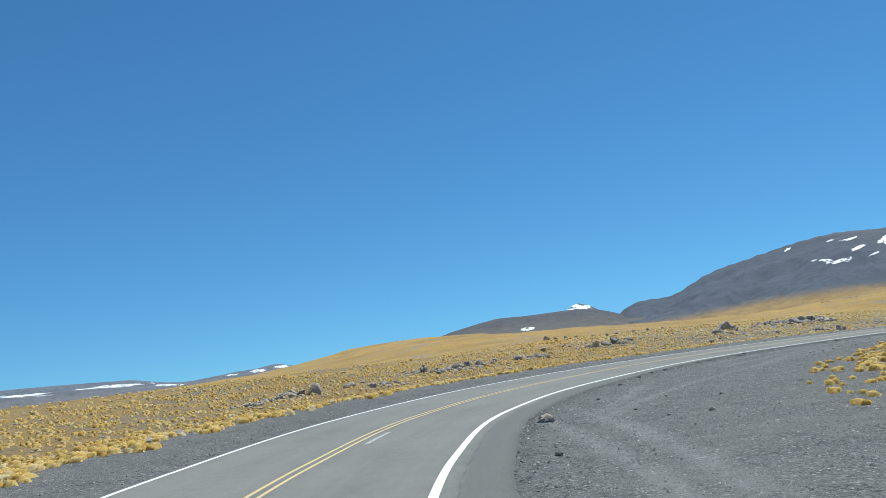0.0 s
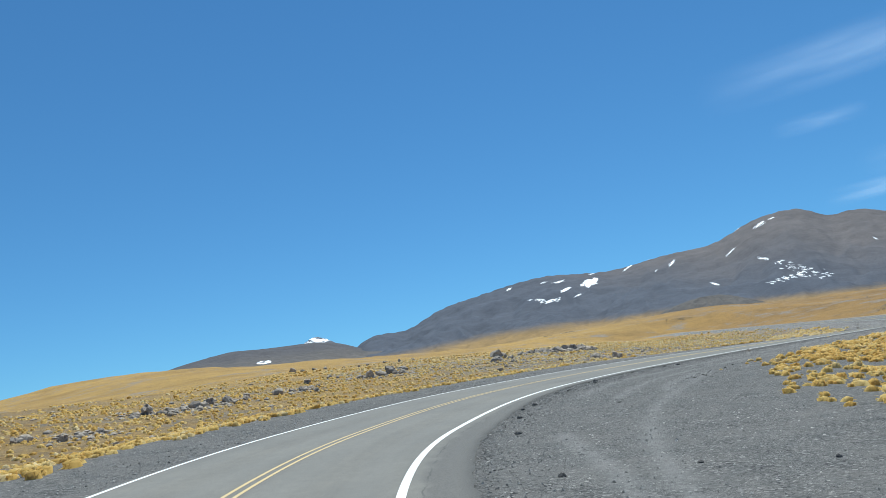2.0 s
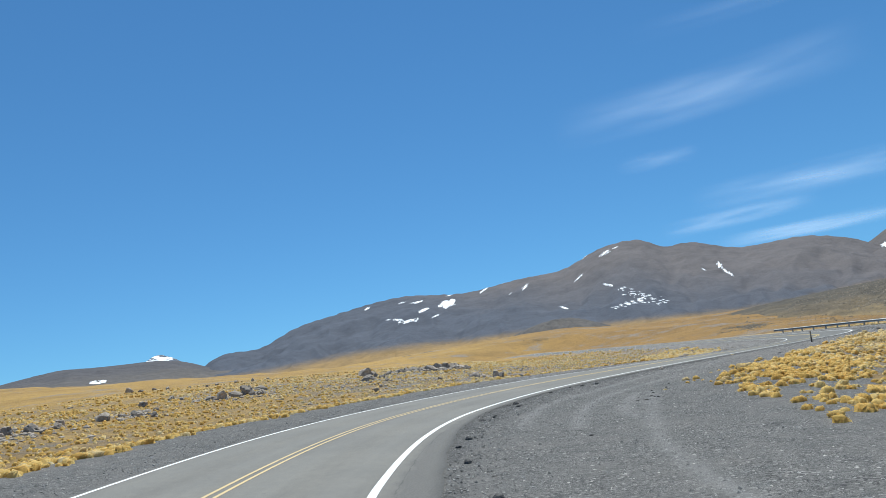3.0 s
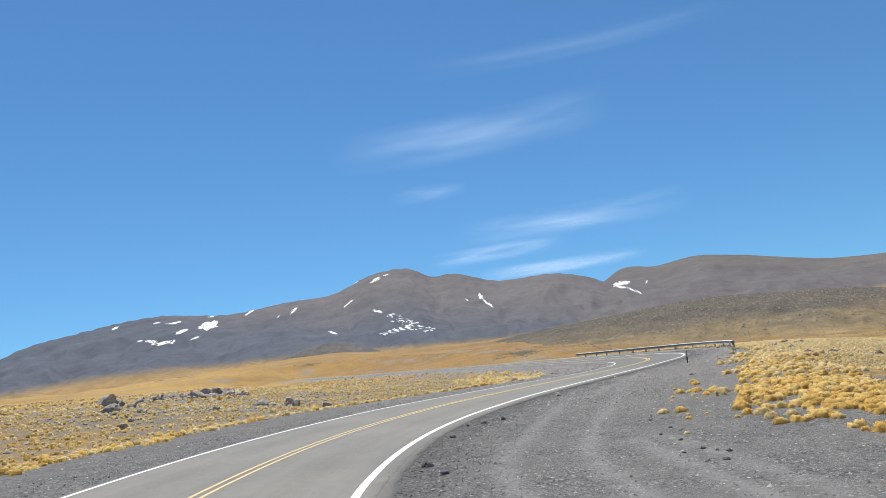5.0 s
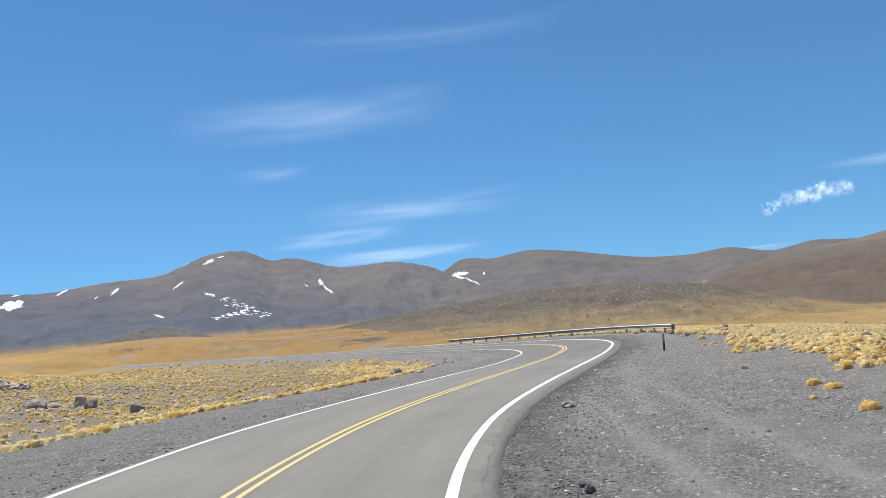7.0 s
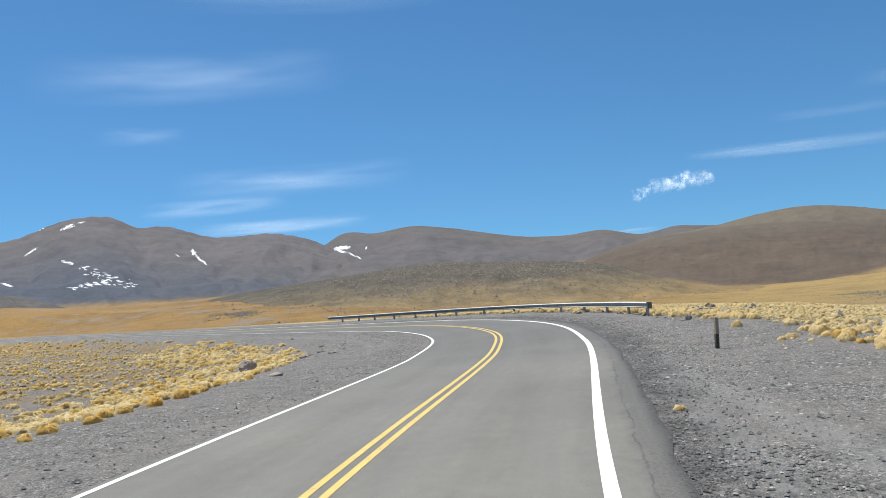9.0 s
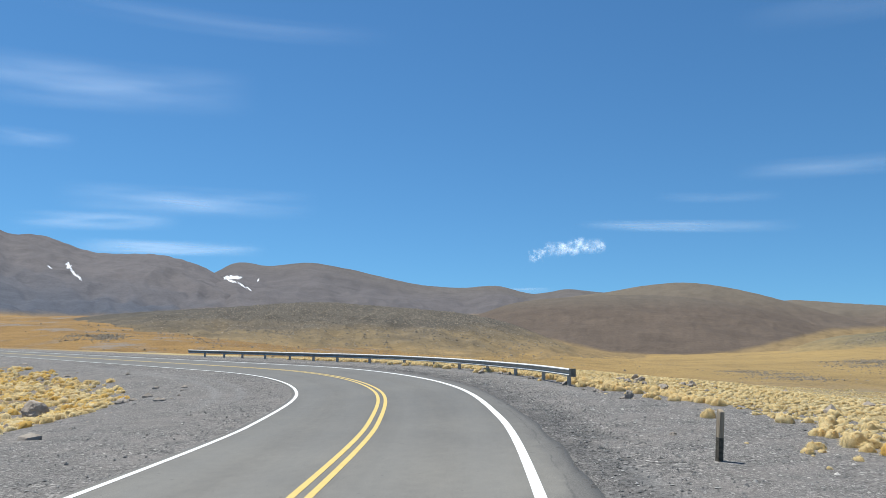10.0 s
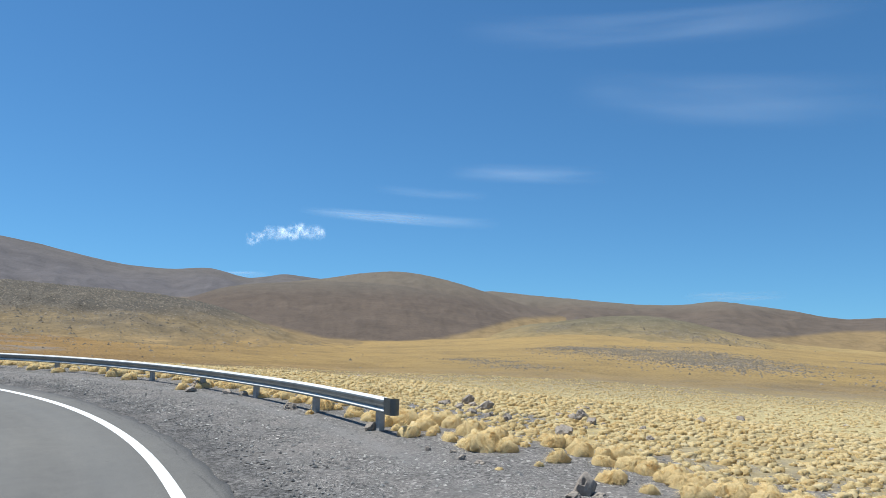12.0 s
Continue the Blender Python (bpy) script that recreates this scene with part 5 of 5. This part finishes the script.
for x, y, w in [(71.7, 62.1, 0.55), (69.4, 61.6, 0.54), (71.1, 61.4, 0.7), (71.6, 60.9, 0.6), (69.9, 61.0, 0.34), (71.3, 60.5, 0.6), (70.5, 60.5, 0.52), (69.5, 60.4, 0.64), (67.9, 60.6, 0.66), (68.9, 60.0, 0.62), (67.6, 60.2, 0.48), (68.4, 59.8, 0.37), (69.5, 59.0, 0.34),
                (68.7, 59.0, 0.38), (68.0, 59.1, 0.5), (68.0, 58.8, 0.42), (67.2, 58.9, 0.57), (66.8, 58.7, 0.38), (66.8, 58.4, 0.56), (66.3, 60.0, 0.18), (66.6, 59.6, 0.4), (66.1, 60.7, 0.13), (65.1, 59.3, 0.45), (65.9, 58.6, 0.52), (65.6, 58.5, 0.44),
                (65.1, 58.5, 0.42), (64.7, 58.4, 0.48), (64.7, 58.2, 0.42), (64.4, 59.1, 0.28), (64.1, 58.6, 0.46), (64.2, 58.2, 0.36), (64.0, 58.0, 0.47), (64.0, 57.6, 0.47), (70.2, 61.2, 0.5), (70.9, 60.9, 0.55), (69.0, 60.9, 0.3), (70.0, 60.0, 0.45), (68.3, 60.3, 0.55),
                (66.3, 58.9, 0.42), (65.3, 58.2, 0.4), (63.6, 57.9, 0.42), (63.3, 57.6, 0.42), (62.8, 57.5, 0.45)]:
    taken.append((x, y))
    put_tuft(x, y, 1.15 * w, True)
for x, y, w in [(73.8, 63.1, 0.7), (73.0, 63.5, 0.26), (76.7, 64.8, 0.47), (77.7, 65.2, 0.4), (76.6, 64.4, 0.3), (80.0, 66.1, 0.7), (72.3, 62.6, 0.4), (75.2, 63.9, 0.4),
                (80.1, 66.8, 0.6), (79.8, 67.5, 0.5), (83.8, 70.0, 0.65), (85.4, 71.0, 0.7), (88.0, 73.8, 0.55), (89.4, 75.3, 0.65)]:
    taken.append((x, y))
    put_tuft(x, y, 1.1 * w, True)


def dense_band(seed):
    """Places for the tufts that crowd along the rim of the gravel."""
    r = np.random.RandomState(seed)
    rows = [beside(r, n, *span) for *span, n in ((80, 112, -19.5, -14.0, 150), (104, 130, -18.0, -13.4, 560), (126, 140, -15.5, -12.3, 240), (136, 147, -12.5, -9.9, 150), (162, 185, -9.8, -8.5, 40), (155, 190, -9.4, -8.05, 300))]
    xy = np.vstack(rows)
    keep = waves(xy[:, 0], xy[:, 1], 2.2, 61, 2) > np.where(xy[:, 0] < 27, -0.1, -0.42)
    xy = xy[keep]
    return xy[np.argsort(np.abs(along(xy)[0]))]


edge_rng = np.random.RandomState(17)
crowd = []
single = 0
for x, y in dense_band(18):
    gap = min((x - a) ** 2 + (y - b) ** 2 for a, b in taken)
    if gap < 0.05:
        continue
    if single < 190 and gap > 0.09:
        single += 1
        taken.append((x, y))
        put_tuft(float(x), float(y), float(edge_rng.uniform(0.26, 0.58)), edge_rng.rand() < (x - 25) / 40)
    else:
        crowd.append((x, y))


def field(seed, spacing, box, keep):
    r = np.random.RandomState(seed)
    n = int((box[2] - box[0]) * (box[3] - box[1]) / spacing ** 2)
    xy = r.uniform(box[:2], box[2:], (n, 2))
    return xy[keep(xy, r)]


WALKED = LINE[(STATION > 40) & (STATION < 190)][::8]


def away(xy):
    return np.sqrt(((xy[:, None] - WALKED[None]) ** 2).sum(-1)).min(1)


def verge_limits(d, i, loose=0.0):
    s = STATION[i]
    right = np.interp(s, [0, 90, 118, 128, 134, 141, 149, 156, 175, 300], [14, 14, 13.7, 13.2, 12.2, 10.2, 9.2, 8.8, 8.9, 9])
    left = np.interp(s, [0, 60, 90, 120, 140, 160, 175, 190, 230, 300], [7.3, 7.3, 7.6, 8.6, 9.2, 10, 10.5, 9.5, 8, 8])
    return np.where(d < 0, -d > right + loose, d > left + loose)


def grown(low, high, cover, patch, small=False):
    def keep(xy, r):
        far = away(xy)
        d, i = along(xy)
        rr, az = compass(xy)
        basin = (d < 0) & (xy[:, 0] + 0.3 * xy[:, 1] + 9 * waves(xy[:, 0], xy[:, 1], 8.0, 91) > 54)
        ragged = 1.6 * waves(xy[:, 0], xy[:, 1], 5.0, 19, 2)
        ok = (basin == small) & (far + ragged >= low) & (far + ragged < high) & verge_limits(d, i, 0.1 + 0.7 * waves(xy[:, 0], xy[:, 1], 6.0, 77, 2) + 0.8 * (STATION[i] > 142))
        lush = cover * np.where((d > 0) & (rr > 60), 1 - 0.65 * smooth(az, 22, 40), 1.0)
        n = 0.5 + 0.5 * waves(xy[:, 0], xy[:, 1], patch, 71, 4)
        ok &= r.rand(len(xy)) < lush * smooth(n, *((-0.2, 0.2) if small else (0.18, 0.5)))
        clump = waves(xy[:, 0], xy[:, 1], 2.4, 55, 3)
        rim = np.exp(-np.maximum(np.abs(d) - 8.5, 0) / 3.5) * (STATION[i] > 112)
        ok &= small | (r.rand(len(xy)) < 0.6 + 0.7 * smooth(clump, -0.25, 0.45) + 0.5 * rim)
        ok &= ~((d > 46) & (STATION[i] < 128)) | (r.rand(len(xy)) < 0.12)
        inside = (d < 0) & (STATION[i] < 104) & (far < 30)
        ok &= ~inside | (r.rand(len(xy)) < 0.8 * smooth(waves(xy[:, 0], xy[:, 1], 2.2, 61, 2), -0.15, 0.3))
        # only towards the land that lies in view
        return ok & (xy[:, 1] > 8 - 0.75 * np.maximum(xy[:, 0], 0))
    return keep


def grass(name, shapes, xy, low, high, seed, squash=(0.75, 1.1)):
    r = np.random.RandomState(seed)
    d, i = along(xy)
    pale = r.rand(len(xy)) < np.where(d < 0, smooth(xy[:, 0] + 0.3 * xy[:, 1], 40, 74), 0.12 + 0.58 * smooth(xy[:, 0], 6, 34))
    for mask, mat, label in ((~pale, GOLD_GRASS, "golden bunchgrass growing over the plain"), (pale, PALE_GRASS, "pale straw bunchgrass growing over the basin")):
        p = xy[mask]
        if len(p):
            me = scatter_mesh(name, shapes, on_ground(p), r.uniform(low, high, len(p)), r, mat, squash, 0.04, 0.14, True)
            tagged(new(name, me), label, "grass", kind="stuff")


BUSHY = [tuft_shape(500 + k, 150, 10, 3, 0.012, 1, 0.96, 0.7) for k in range(4)]
grass("bunchgrass", BUSHY, np.array(crowd), 0.26, 0.56, 51)
SMALL = [tuft_shape(400 + k, 6, 5, 2, 0.042, 1, 0.95, 0.7) for k in range(6)]
SHORT = [tuft_shape(420 + k, 9, 5, 2, 0.045, 1, 0.95, 1.1) for k in range(6)]
grass("bunchgrass", MIDDLE, field(31, 0.36, (-40, 5, 115, 125), grown(4, 18, 0.85, 6.0)), 0.28, 0.66, 41)
grass("bunchgrass", SHORT, field(34, 0.215, (40, 0, 112, 90), grown(5, 24, 0.98, 9.0, True)), 0.13, 0.33, 44, (0.5, 0.9))
grass("bunchgrass", SMALL, field(37, 0.36, (30, -15, 135, 95), grown(24, 45, 0.95, 9.0, True)), 0.17, 0.38, 47, (0.45, 0.8))
grass("bunchgrass", SMALL, field(35, 0.62, (0, -70, 190, 100), grown(45, 85, 0.9, 9.0, True)), 0.28, 0.55, 45, (0.4, 0.7))
grass("bunchgrass", SMALL, field(36, 0.5, (-60, 5, 130, 140), grown(18, 45, 0.78, 6.0)), 0.28, 0.6, 46)
grass("bunchgrass", FARTHER, field(32, 0.9, (-80, 5, 150, 170), grown(45, 85, 0.8, 14.0)), 0.45, 0.85, 42)
grass("bunchgrass", FARTHER, field(33, 1.9, (-130, 5, 230, 250), grown(85, 150, 0.85, 30.0)), 0.7, 1.2, 43)


# ---- outcrops on the slopes ----
def land(xy):
    z = ground_height(xy)
    r, az = compass(xy)
    for h in (stony_hill, olive_hill):
        s = (r - h.foot) / (h.far - h.foot)
        inside = (s > 0) & (s < 1.4) & (az > h.az[0]) & (az < h.az[-1])
        if inside.any():
            z[inside] = np.maximum(z[inside], h.surface(az[inside], s[inside])[:, 2])
    return z


def sighted(az, el):
    """Where the line of sight from the middle of the walk at these angles meets the land."""
    r = np.geomspace(40, 2400, 700)
    way = np.array((math.sin(radians(az)), math.cos(radians(az))))
    xy = HUB + r[:, None] * way
    under = np.flatnonzero(land(xy) > EYE + r * math.tan(radians(el)))
    return xy[under[0]] if len(under) else xy[-1]


out_rng = np.random.RandomState(29)
for az, el, wide, n, size in [(52.0, -0.3, 6, 900, 0.32), (50.0, -0.35, 5, 400, 0.3), (33.5, 0.8, 8, 300, 0.26), (102.5, -2.5, 9, 420, 0.22), (101.3, -2.4, 7, 300, 0.22), (104.9, -2.85, 9, 600, 0.24), (104.4, -2.5, 6, 200, 0.22),
                              (110.5, -1.45, 18, 1500, 0.3), (113.0, -1.5, 22, 2200, 0.3), (116.0, -1.75, 26, 2800, 0.3), (118.5, -2.1, 22, 2600, 0.3), (120.5, -2.3, 18, 1800, 0.3), (121.6, -2.0, 20, 1300, 0.3), (118.0, -1.5, 22, 1500, 0.3), (130.8, -1.9, 12, 500, 0.35),
                              (68.0, 2.0, 75, 5500, 0.52), (74.0, 1.95, 75, 5500, 0.52), (79.0, 1.5, 55, 3800, 0.5), (64.0, 1.6, 60, 2600, 0.46), (71.0, 1.4, 80, 3500, 0.4),
                              (72.0, 0.9, 90, 2600, 0.27), (67.0, 0.3, 50, 2200, 0.25), (76.0, 0.6, 60, 1800, 0.25), (116.0, 0.7, 60, 2600, 0.45), (109.8, 0.2, 22, 900, 0.45), (119.3, -0.3, 34, 2200, 0.45), (122.5, -0.8, 30, 900, 0.45), (131.0, -3.2, 16, 300, 0.35), (60.0, 0.6, 60, 700, 0.28)]:
    c = sighted(az, el)
    out = c - HUB
    out /= np.linalg.norm(out)
    xy = c + out_rng.normal(0, 1, (n, 1)) * wide * 0.5 * np.array((-out[1], out[0]))[::1] * (1, 1) + out_rng.normal(0, 1, (n, 1)) * wide * 0.9 * out
    p = np.c_[xy, land(xy)]
    tagged(new("rock_outcrop", scatter_mesh("rock_outcrop", [(OCT_V, OCT_F)], p, size * (0.3 + out_rng.rand(n) ** 2 * 1.2), out_rng, SCREE)),
           "outcrop of dark grey boulders on a grassy slope", "rocks", kind="stuff")


# ---- clouds ----
def make_veil(name, grain, detail, low, high):
    m, n, l, b = material(name, 1.0)
    n.remove(b)
    uv = n.new("ShaderNodeUVMap").outputs["UV"]
    sep = n.new("ShaderNodeSeparateXYZ")
    l.new(uv, sep.inputs[0])
    u, v = sep.outputs["X"], sep.outputs["Y"]
    edge = calc(n, l, "MULTIPLY", calc(n, l, "MULTIPLY", u, calc(n, l, "SUBTRACT", 1.0, u)), calc(n, l, "MULTIPLY", v, calc(n, l, "SUBTRACT", 1.0, v)))
    edge = stepped(n, l, edge, 0.0, 0.075)
    info = n.new("ShaderNodeObjectInfo").outputs["Random"]
    shift = n.new("ShaderNodeMapping")
    shift.inputs["Scale"].default_value = grain
    l.new(uv, shift.inputs["Vector"])
    comb = n.new("ShaderNodeCombineXYZ")
    l.new(calc(n, l, "MULTIPLY", info, 37.0), comb.inputs[2])
    l.new(comb.outputs[0], shift.inputs["Location"])
    streak = stepped(n, l, noise_node(n, l, 2.0, 7, shift.outputs["Vector"], detail), low, high)
    alpha = calc(n, l, "MULTIPLY", calc(n, l, "MULTIPLY", edge, streak), attribute(n, "thick"))
    clear = n.new("ShaderNodeBsdfTransparent")
    white = n.new("ShaderNodeBsdfTranslucent")
    white.inputs["Color"].default_value = (0.95, 0.96, 0.98, 1)
    soft = n.new("ShaderNodeBsdfDiffuse")
    soft.inputs["Color"].default_value = (0.95, 0.96, 0.98, 1)
    both = n.new("ShaderNodeAddShader")
    l.new(white.outputs[0], both.inputs[0])
    l.new(soft.outputs[0], both.inputs[1])
    mix = n.new("ShaderNodeMixShader")
    l.new(alpha, mix.inputs[0])
    l.new(clear.outputs[0], mix.inputs[1])
    l.new(both.outputs[0], mix.inputs[2])
    l.new(mix.outputs[0], n["Material Output"].inputs["Surface"])
    return m


CIRRUS = make_veil("thin_high_cloud", (1.1, 1.4, 1.0), 0.44, 0.15, 0.85)
PUFF = make_veil("bright_cumulus", (1.3, 1.0, 1.0), 0.62, 0.42, 0.74)


def veil(name, az, el, wide, tall, tilt, thick, mat, far=4550):
    """A thin veil of cloud high and far away. tilt: degrees by which it climbs from end to end."""
    n, k = 24, 10
    u, v = np.meshgrid(np.linspace(0, 1, n), np.linspace(0, 1, k))
    u, v = u.ravel(), v.ravel()
    a = np.radians(az + (u - 0.5) * wide)
    e = np.radians(el + (v - 0.5) * tall + (u - 0.5) * tilt)
    p = far * np.stack([np.cos(e) * np.sin(a), np.cos(e) * np.cos(a), np.sin(e)], -1) + (*HUB, EYE)
    me = mesh_of(name, p, sheet_faces(k, n), mat, attrs={"thick": np.full(n * k, thick)})
    layer = me.uv_layers.new(name="UVMap")
    idx = np.empty(len(me.loops), np.int32)
    me.loops.foreach_get("vertex_index", idx)
    layer.data.foreach_set("uv", np.stack([u[idx], v[idx]], 1).astype(np.float32).ravel())
    return new(name, me)


for az, el, wide, tall, tilt, thick in [
        (51.0, 17.9, 25, 4.2, 1.6, 0.17), (58.5, 10.1, 20, 2.6, 0.6, 0.26), (52.0, 8.2, 12, 1.6, 0.8, 0.24), (57.0, 6.5, 15, 1.4, 0.5, 0.34), (47.0, 13.6, 7, 1.6, 0.3, 0.11),
        (97.5, 8.7, 17, 1.1, -0.7, 0.36), (107.8, 12.4, 14, 1.7, -0.4, 0.17), (123.5, 17.3, 26, 4.5, -3.0, 0.13), (123.5, 2.7, 8, 0.8, 0.2, 0.3), (84.5, 3.75, 6, 0.6, 0.2, 0.34), (118.0, 23.0, 34, 3.0, -1.0, 0.12),
        (60.0, 23.5, 30, 2.0, 0.5, 0.05), (100.0, 10.8, 10, 1.0, -0.4, 0.08)]:
    tagged(veil("cirrus_cloud", az, el, wide, tall, tilt, thick, CIRRUS), "thin white streak of high cirrus cloud", "cloud", group="cirrus clouds")

cumulus = new("cumulus_cloud")
for k, (az, el, size, thick) in enumerate([
        (85.9, 6.5, 0.62, 0.8), (86.0, 6.42, 0.4, 0.8), (85.65, 6.85, 0.4, 0.6), (86.45, 6.85, 0.5, 0.65), (86.5, 7.08, 0.34, 0.6), (87.1, 7.4, 0.5, 0.5), (86.9, 7.2, 0.4, 0.4), (87.6, 7.1, 0.62, 0.65), (88.1, 7.22, 0.7, 0.75), (88.1, 7.35, 0.5, 0.5),
        (88.6, 7.1, 0.75, 0.9), (89.0, 7.2, 0.7, 0.9), (89.3, 7.68, 0.56, 0.95), (89.25, 7.5, 0.66, 0.95), (89.2, 7.34, 0.8, 0.95), (89.65, 7.42, 0.55, 0.85), (89.9, 7.3, 0.6, 0.6), (90.25, 7.3, 0.6, 0.6), (90.75, 7.2, 0.66, 0.75), (90.95, 7.4, 0.45, 0.7),
        (91.15, 7.25, 0.5, 0.6), (87.4, 7.05, 0.9, 0.35), (90.5, 7.3, 0.9, 0.4)]):
    wide, tall, tilt = 2.1 * size, 1.75 * size, 0.0
    veil("puff", az, el, wide, tall, tilt, thick, PUFF, 4400 + 12 * k).parent = cumulus
tagged(cumulus, "small ragged bright white cumulus cloud", "cloud")
